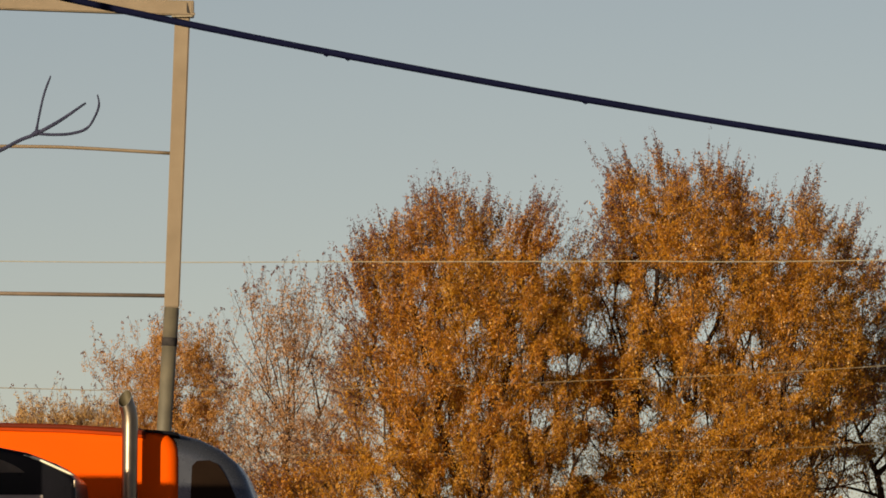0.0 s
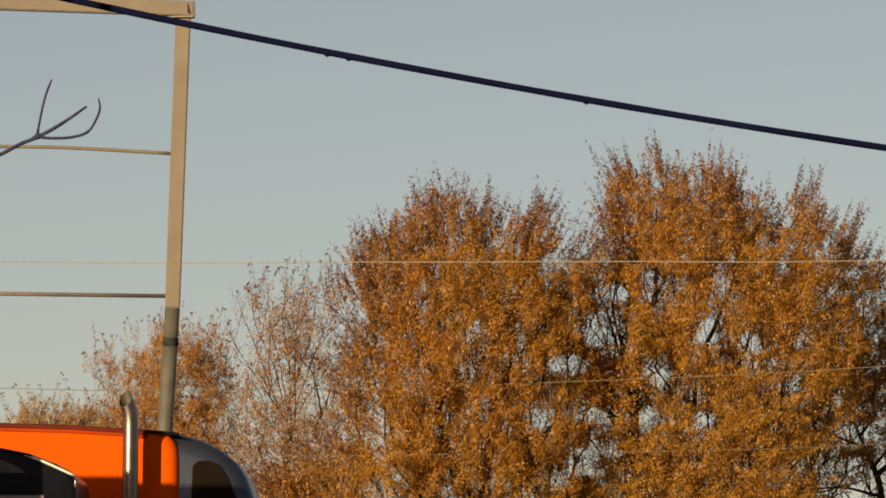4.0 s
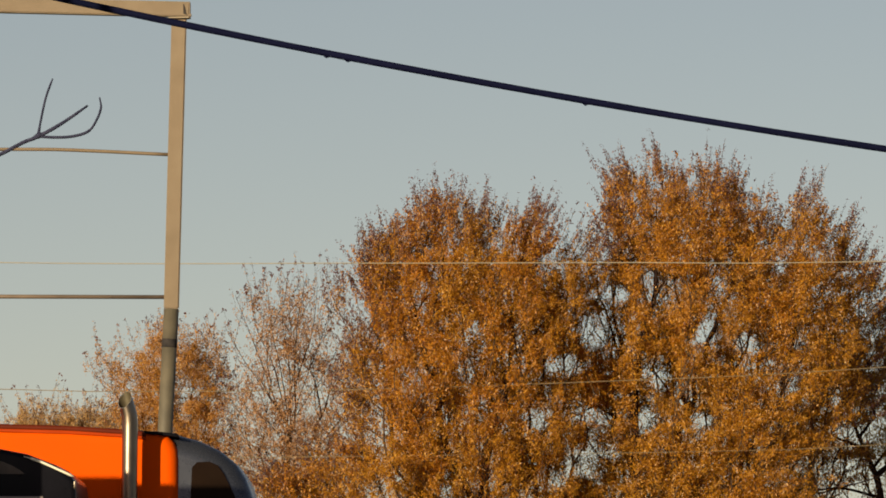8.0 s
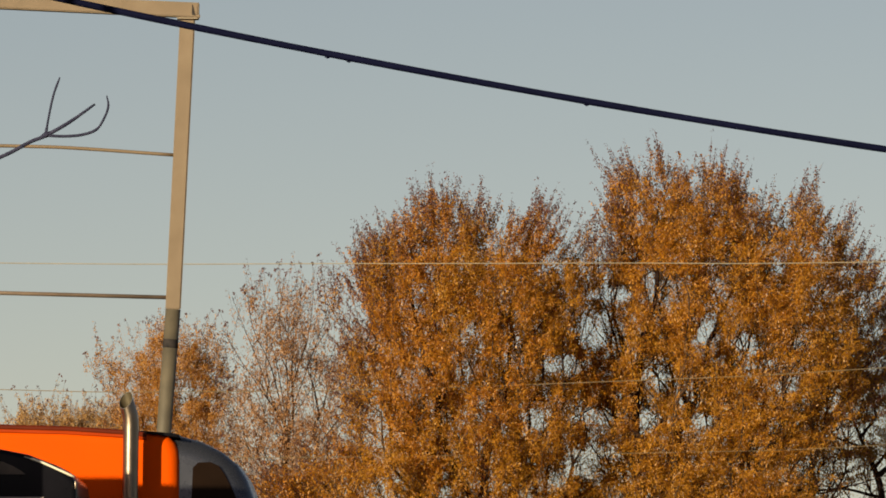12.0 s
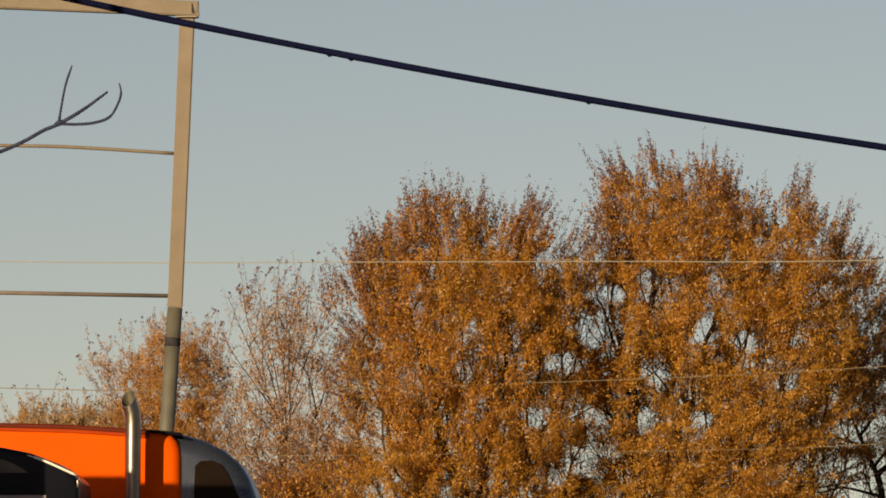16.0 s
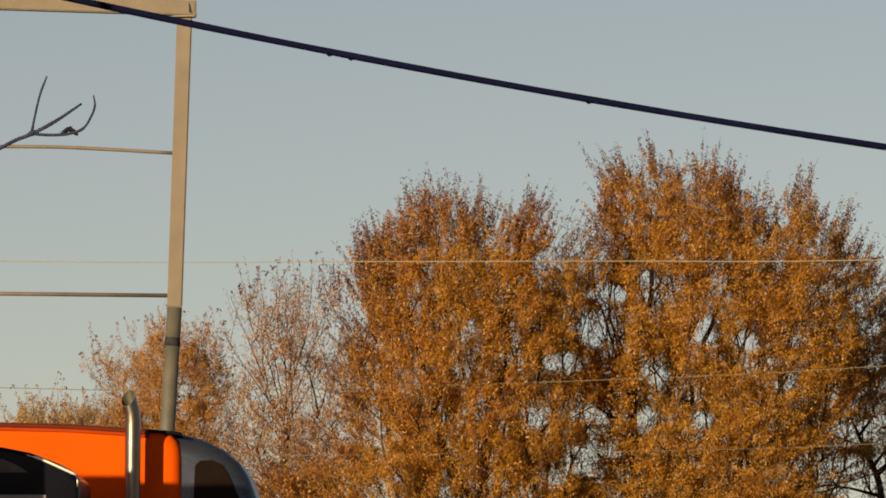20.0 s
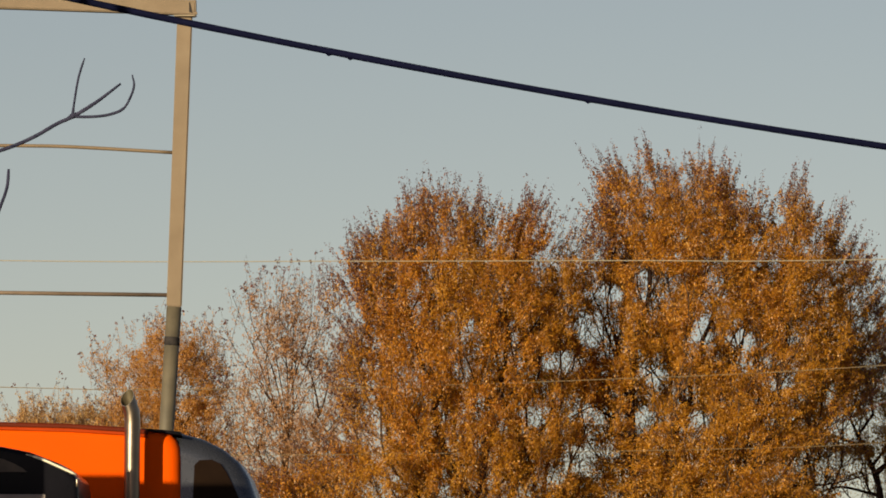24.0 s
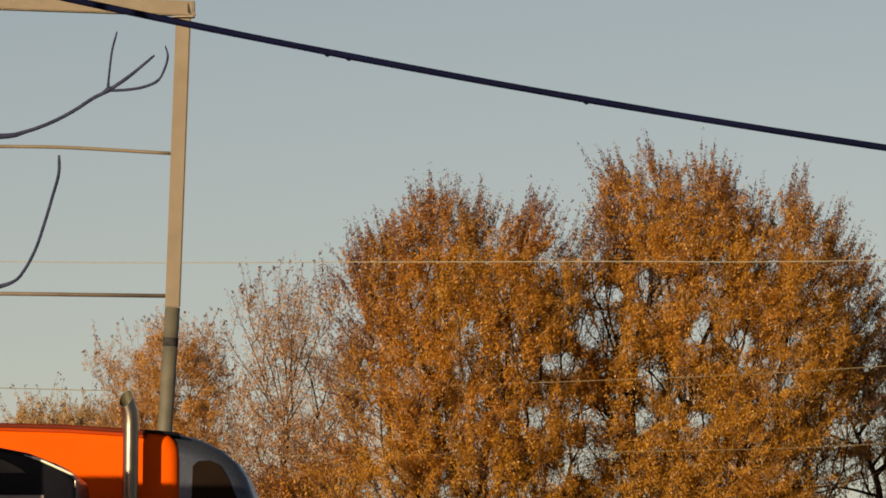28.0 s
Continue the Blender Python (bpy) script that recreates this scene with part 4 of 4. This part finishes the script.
# Tree added at the right: the crown's shaded side is put into its olive colour.
EDGE = [(10.14, 5.83), (10.42, 7.9), (10.69, 9.46), (11.4, 10.85), (12.45, 11.2), (13.5, 11.6), (14.89, 11.9), (16.26, 11.71), (16.92, 9.29), (16.71, 5.83)]
tree("edge", 13.41, 194, EDGE, [(a * 1.05, 1.6 + (b - 1.6) * 1.05, c * 1.05, d * 1.05, e + 0.12) for a, b, c, d, e in EDGE_GAPS], SHADED_OLIVE_LEAF, "added tree at the right, shade put into its olive brown leaf", 16, deep=2.2, thick=1.7, lift=0.0, leaf=0.062, twigs=36, leaves=85, fade=0.9, bald=0.2, brown_share=0.75, dots=0.0, spikes=9, clump=(0.5, 3.2), limbs=[
    [(13.41, 4.79), (13.17, 6.52), (12.75, 7.73), (12.42, 8.68), (12.08, 9.63)],
    [(13.17, 6.34), (12.22, 6.55), (11.35, 6.31), (10.66, 6.48)],
    [(13.0, 7.04), (13.8, 8.25), (14.16, 9.63), (14.35, 11.02)],
    [(12.75, 7.73), (11.89, 8.07), (11.21, 8.68)]])
FAN = [(-6.826, 11.530), (-6.515, 12.490), (-6.097, 12.838), (-5.505, 12.699), (-4.948, 12.978), (-4.391, 13.153), (-3.937, 12.734), (-3.518, 12.176), (-3.204, 11.094)]
FORKING = (-4.853, 8.221)
tree("thin", -4.6, 195, THIN, [], PALE_LEAF, "slender half-bare tree with pale pinkish leaves", 13, lift=0.25, deep=1.6, leaf=0.068, twigs=36, leaves=46, fade=2.2, stems=2, groups=6, thick=1.25, bald=0.6, brown_share=0.35, dots=0.8, limb=0.42, clump=(0.72, 1.6), limbs=[
    [(FORKING[0], FORKING[1] - 1.5), FORKING, (FORKING[0] + 0.38 * (a - FORKING[0]), FORKING[1] + 0.42 * (b - FORKING[1])), (FORKING[0] + 0.72 * (a - FORKING[0]), FORKING[1] + 0.70 * (b - FORKING[1])), (a, b)] for a, b in FAN])
tree("far", -8.9, 205, FAR_LEFT, [], TAWNY_LEAF, "smaller orange tree thinning at its tips", 14, lift=0.3, deep=1.8, leaf=0.057, twigs=36, leaves=145, fade=1.2, stems=2, groups=6, bald=0.6, brown_share=0.35, dots=0.6, clump=(0.85, 1.7))
tree("small", -13.0, 230, SMALL, [], STRAW_LEAF, "low distant tree with thin yellowing leaves", 15, deep=1.6, leaf=0.064, twigs=36, leaves=150, fade=0.9, stems=3, groups=5, bald=0.6, brown_share=0.35, dots=0.5, clump=(0.85, 1.6))

# ---- bare tree in front ----
BARE_AT = (-4.2, 18.1, 0.0)
bare = placed("tree", BARE_AT, "bare grey tree with drooping leafless twigs near the camera", "tree")
PIV = Vector((-2.53, 18.0, 5.34))
wood = ([], [])
tube(wood, spline([(0, 0, -0.2), (0.05, 0, 1.6), (-0.05, 0.05, 3.2), (0.1, 0, 5.0), (0.05, 0.05, 6.8)], 6), [0.15 - 0.13 * i / 24 for i in range(25)], 14)
tube(wood, spline([(0.02, 0, 3.9), (0.6, -0.05, 4.9), (1.2, -0.1, 5.38), tuple(PIV - Vector(BARE_AT))], 5), [0.06 - 0.035 * i / 15 for i in range(16)], 10)
tube(wood, spline([(0.0, 0, 4.6), (-0.6, 0.2, 5.5), (-0.9, 0.3, 6.6)], 5), [0.05 - 0.042 * i / 10 for i in range(11)], 8)
part("trunk", wood, TWIG_BARK, bare, "grey bare trunk and limb")


def twig_line(pairs):
    return [(x - PIV.x, 0, z - PIV.z) for x, z in pairs]


FORK28 = (-0.954, 3.189)
TWIG28 = (-1.088, 2.984)
g = ([], [])
stem = [(PIV.x, PIV.z), (-2.40, 4.70), (-2.15, 3.90), (-1.80, 3.25), (-1.50, 3.06), (-1.263, 3.058), (-1.190, 3.071), (-1.118, 3.097), (-1.054, 3.130), (-0.997, 3.167), (-0.954, 3.189), (-0.890, 3.233), (-0.822, 3.290)]
ln = spline(twig_line(stem), 5)
tube(g, ln, [0.022 - 0.0164 * min(1, i / (len(ln) * 0.5)) for i in range(len(ln) - 6)] + [0.0052, 0.0048, 0.0045, 0.0042, 0.0038, 0.003], 10)
tube(g, spline(twig_line([(-0.955, 3.188), (-0.951, 3.238), (-0.943, 3.303), (-0.929, 3.358)]), 5), [0.0042] * 3 + [0.0032] * 11 + [0.0026, 0.0020], 8)
tube(g, spline(twig_line([(-0.957, 3.189), (-0.905, 3.191), (-0.854, 3.199), (-0.812, 3.218), (-0.792, 3.254), (-0.784, 3.288), (-0.791, 3.317)]), 5), [0.0042] * 16 + [0.0034] * 10 + [0.0029, 0.0026, 0.0024, 0.0022, 0.0020], 8)
tube(g, [twig_line([(-0.970, 3.181)])[0], twig_line([(-0.954, 3.191)])[0], twig_line([(-0.941, 3.199)])[0]], [0.004, 0.0088, 0.004], 8)
bough_front = part("bough", g, TWIG_BARK, bare, "bare forked twig with upturned tips", at=tuple(PIV - Vector(BARE_AT)))
g = ([], [])
ln = spline(twig_line([(-2.42, 4.75), (-2.3, 3.7), (-1.9, 2.85), (-1.55, 2.60), (-1.325, 2.612), (-1.261, 2.625), (-1.216, 2.642), (-1.189, 2.673), (-1.157, 2.734), (-1.130, 2.815), (-1.109, 2.887), (-1.093, 2.947), (-1.092, 3.000)]), 5)
tube(g, ln, [0.016 - 0.0112 * min(1, i / (len(ln) * 0.5)) for i in range(len(ln) - 2)] + [0.0042, 0.0034], 10)
bough_low = part("bough", g, TWIG_BARK, bare, "bare curved hanging twig", at=tuple(PIV - Vector(BARE_AT)))

# ---- bird ----
bird = placed("bird", (0, 95, 0), "small dark bird flying past with spread wings", "bird")


def lathe(profile, sides=12):
    """Solid along x from (x, radius)."""
    return tube(([], []), [(x, 0, 0) for x, r in profile], [r for x, r in profile], sides)


part("body", lathe([(-0.085, 0.008), (-0.06, 0.022), (-0.01, 0.036), (0.03, 0.034), (0.055, 0.024), (0.075, 0.024), (0.092, 0.016), (0.10, 0.006), (0.118, 0.002)]), FEATHER, bird, "dark feathered body and head")
part("tail", slab([(-0.155, -0.004), (-0.07, -0.004), (-0.07, 0.004), (-0.155, 0.002)], -0.026, 0.026, 0.003, 1), FEATHER, bird)


def wing(side):
    bm = bmesh.new()
    o = [(0.045, 0.0), (0.060, 0.09), (0.030, 0.19), (-0.015, 0.235), (-0.030, 0.19), (-0.035, 0.09), (-0.040, 0.0)]
    up = [bm.verts.new((x, side * y, 0.006 * (1 - y / 0.25))) for x, y in o]
    dn = [bm.verts.new((x, side * y, -0.006 * (1 - y / 0.25))) for x, y in o]
    bm.faces.new(up)
    bm.faces.new(dn[::-1])
    for i in range(len(o)):
        j = (i + 1) % len(o)
        bm.faces.new((up[j], up[i], dn[i], dn[j]))
    bmesh.ops.recalc_face_normals(bm, faces=bm.faces)
    return part("wing", bm, FEATHER, bird, at=(0.02, side * 0.02, 0.012), smooth=False)


wing_a, wing_b = wing(1), wing(-1)


# ---- what moves ----
def motions():
    # the sign sways a little about its collar
    hinge = Vector(SIGN_AT) + band
    rows = []
    for t, a in ((0, -0.000), (0.5, 0.155), (1, 0.155), (1.5, 0.300), (2, -0.145), (2.5, -0.000), (3, 0.155), (3.5, -0.000), (5.5, 0.010), (6, 0.155), (6.5, -0.000), (7, -0.145), (7.5, -0.000), (8, -0.591), (8.5, -0.000), (9, 0.155), (9.5, -0.000), (10, 0.155), (10.5, -0.291), (11, -0.291), (11.5, 0.155), (12, 0.746), (12.5, 0.300), (14.5, 0.145), (15, 0.300), (15.5, 0.000), (16, 0.300), (16.5, 0.300), (17, 0.000), (17.5, -0.291), (18, -0.145), (18.5, 0.000), (19, -0.145), (19.5, -0.145), (20, -0.145), (20.5, -0.145), (21, 0.145), (21.5, 0.000), (23.5, -0.145), (24, 0.000), (24.5, 0.000), (25, -0.145), (25.5, -0.145), (26, 0.000), (26.5, 0.000), (27, -0.300), (27.5, -0.145), (28, 0.010)):
        rows.append((t, Matrix.Translation(hinge) @ pose(0, 0, 0, 0, a, 0) @ Matrix.Translation(-band)))
    walk(sign, rows)
    # trees lean with the wind: seconds, degrees to the right
    lean = {"right": ((0, 0.8), (1, 0.65), (3, 0.5), (5.5, 0.6), (8.5, 0.6), (11.5, 0.75), (12.5, 0.5), (15, 0.0), (17, -0.25), (20, -0.35), (24.5, -0.55), (26.5, -0.5), (28, -0.15)),
            "middle": ((0, 0.6), (3, 0.55), (5.5, 0.6), (8.5, 0.65), (10.5, 0.75), (11.5, 0.55), (12.5, 0.2), (15, -0.4), (16, -0.6), (20, -0.65), (24.5, -0.55), (26.5, -0.4), (28, 0.0)),
            "thin": ((0, 0.55), (3, 0.6), (7.5, 0.8), (10.5, 0.45), (12.5, 0.0), (15, -0.8), (18, -0.65), (21, -0.3), (23.5, -0.05), (26.5, -0.4), (28, 0.0)),
            "far": ((0, 0.6), (7.5, 0.5), (12.5, 0.2), (15, -0.4), (18, -0.5), (21, -0.4), (26.5, -0.4), (28, 0.0)),
            "edge": ((0, 0.6), (3, 0.4), (8.5, 0.45), (11.5, 0.55), (15, 0.0), (20, -0.25), (24.5, -0.4), (28, -0.1)),
            "small": ((0, 0.3), (7.5, 0.3), (15, -0.2), (21, -0.2), (28, 0.0))}
    rng = random.Random(5)
    for key, (e, boughs) in BOUGHS.items():
        walk(e, [(t, pose(*e.location, 0, a, 0)) for t, a in lean[key]])
        gusts = {}
        for b, base, g in boughs:
            if g not in gusts:
                gusts[g] = (rng.uniform(0.10, 0.2), rng.uniform(0.25, 0.42), rng.uniform(0, 6), rng.uniform(0, 6), rng.uniform(0.8, 1.9))
            f1, f2, p1, p2, amp = gusts[g]
            rows = []
            for i in range(29):
                a = amp * (0.6 * math.sin(6.28 * f1 * i + p1) + 0.5 * math.sin(6.28 * f2 * i + p2))
                rows.append((i, pose(*base, 0.4 * a, a, 0)))
            walk(b, rows)
    # the bare twigs swing with the wind
    away = PIV - Vector(BARE_AT)
    fork = ((0, -1.156, 3.061),
    (0.5, -1.161, 3.056),
    (1, -1.148, 3.061),
    (1.5, -1.146, 3.059),
    (2, -1.138, 3.062),
    (2.5, -1.165, 3.048),
    (3, -1.172, 3.045),
    (3.5, -1.155, 3.052),
    (5.5, -1.185, 3.036),
    (6, -1.207, 3.025),
    (6.5, -1.152, 3.054),
    (7, -1.148, 3.054),
    (7.5, -1.165, 3.046),
    (8, -1.150, 3.057),
    (8.5, -1.167, 3.050),
    (9, -1.177, 3.041),
    (9.5, -1.138, 3.059),
    (10, -1.111, 3.079),
    (10.5, -1.080, 3.101),
    (11, -1.082, 3.096),
    (11.5, -1.081, 3.096),
    (12, -1.131, 3.061),
    (12.5, -1.108, 3.075),
    (14.5, -1.165, 3.045),
    (15, -1.114, 3.074),
    (15.5, -1.024, 3.134),
    (16, -1.100, 3.090),
    (16.5, -1.170, 3.069),
    (17, -1.124, 3.086),
    (17.5, -1.116, 3.091),
    (18, -1.180, 3.058),
    (18.5, -1.180, 3.060),
    (19, -1.168, 3.065),
    (19.5, -1.196, 3.051),
    (20, -1.177, 3.060),
    (20.5, -1.144, 3.075),
    (21, -1.172, 3.059),
    (21.5, -1.146, 3.071),
    (23.5, -1.099, 3.084),
    (24, -1.059, 3.108),
    (24.5, -1.092, 3.095),
    (25, -1.057, 3.113),
    (25.5, -0.969, 3.175),
    (26, -1.006, 3.150),
    (26.5, -1.065, 3.111),
    (27, -0.927, 3.202),
    (27.5, -0.932, 3.199),
    (28, -0.954, 3.185))
    rows = []
    for t, x, z in fork:
        turn = pose(0, 0, 0, 0, -5.5 * (x - FORK28[0]) / 0.205, 0)
        spot = Vector((x, PIV.y, z)) - Vector(BARE_AT) - turn @ Vector((FORK28[0] - PIV.x, 0, FORK28[1] - PIV.z))
        rows.append((t, Matrix.Translation(spot) @ turn))
    walk(bough_front, rows)
    hang = ((0, -1.361, 2.896),
    (0.5, -1.366, 2.891),
    (1, -1.353, 2.897),
    (1.5, -1.352, 2.894),
    (2, -1.343, 2.898),
    (2.5, -1.371, 2.883),
    (3, -1.377, 2.881),
    (3.5, -1.360, 2.887),
    (5.5, -1.390, 2.872),
    (6, -1.413, 2.861),
    (6.5, -1.358, 2.890),
    (7, -1.354, 2.890),
    (7.5, -1.371, 2.881),
    (8, -1.355, 2.893),
    (8.5, -1.372, 2.885),
    (9, -1.382, 2.877),
    (9.5, -1.344, 2.894),
    (10, -1.317, 2.914),
    (10.5, -1.285, 2.936),
    (11, -1.288, 2.931),
    (11.5, -1.286, 2.931),
    (12, -1.336, 2.896),
    (12.5, -1.314, 2.911),
    (14.5, -1.371, 2.880),
    (15, -1.319, 2.909),
    (15.5, -1.229, 2.969),
    (16, -1.306, 2.926),
    (16.5, -1.376, 2.904),
    (17, -1.329, 2.921),
    (17.5, -1.322, 2.926),
    (18, -1.385, 2.893),
    (18.5, -1.386, 2.895),
    (19, -1.373, 2.900),
    (19.5, -1.402, 2.886),
    (20, -1.382, 2.895),
    (20.5, -1.349, 2.910),
    (21, -1.377, 2.894),
    (21.5, -1.351, 2.906),
    (23.5, -1.305, 2.919),
    (24, -1.238, 2.942),
    (24.5, -1.259, 2.917),
    (25, -1.204, 2.945),
    (25.5, -1.111, 2.982),
    (26, -1.153, 2.974),
    (26.5, -1.209, 2.945),
    (27, -1.072, 2.984),
    (27.5, -1.074, 2.986),
    (28, -1.089, 2.984))
    rows = []
    for t, x, z in hang:
        turn = pose(0, 0, 0, 0, -5.5 * (x - TWIG28[0]) / 0.205, 0)
        spot = Vector((x, PIV.y, z)) - Vector(BARE_AT) - turn @ Vector((TWIG28[0] - PIV.x, 0, TWIG28[1] - PIV.z))
        rows.append((t, Matrix.Translation(spot) @ turn))
    walk(bough_low, rows)
    # the bird rises behind the truck, turns and flies off over the cable
    flight = [(0, -6.6, 0.05), (18.3, -6.6, 0.05), (18.7, -6.3, 1.8), (19.0, -6.075, 4.529), (19.1, -6.272, 5.021), (19.2, -6.528, 5.521), (19.3, -6.743, 6.056), (19.4, -6.923, 6.608), (19.5, -6.960, 7.160), (19.6, -6.894, 7.670),
              (19.7, -6.676, 8.181), (19.8, -6.389, 8.607), (19.9, -6.085, 9.007), (20.0, -5.687, 9.365), (20.1, -5.203, 9.715), (20.2, -4.635, 10.099), (20.3, -3.913, 10.475),
              (20.4, -3.020, 10.859), (20.5, -2.008, 11.167), (20.6, -0.885, 11.457), (20.8, 1.430, 11.979), (21.5, 11.0, 16.0), (23, 24.0, 19.0), (28, 60.0, 26.0)]
    rows = []
    for i, (t, x, z) in enumerate(flight):
        left = t < 19.45
        rows.append((t, pose(x, 95.0, z, 0, 0, 0) @ (pose(0, 0, 0, 0, 0, 160 if left else 35) @ pose(0, 0, 0, 12, -30 if t > 18.4 else 0, 0))))
    turned = []
    for t, m in rows:
        if 19.35 < t < 19.65:
            k = (t - 19.3) / 0.4
            m = pose(*m.translation, 0, 0, 160 - 125 * k) @ pose(0, 0, 0, 12, -30, 0)
        turned.append((t, m))
    walk(bird, turned)
    for w, side in ((wing_a, 1), (wing_b, -1)):
        beat = [(0, -20), (18.3, -20)] + [(18.4 + 0.1 * i, 42 if i % 3 == 0 else (-22 if i % 3 == 1 else 12)) for i in range(30)] + [(22, 10), (28, 10)]
        walk(w, [(t, pose(0.02, side * 0.02, 0.012, side * a, 0, 0)) for t, a in beat])


motions()
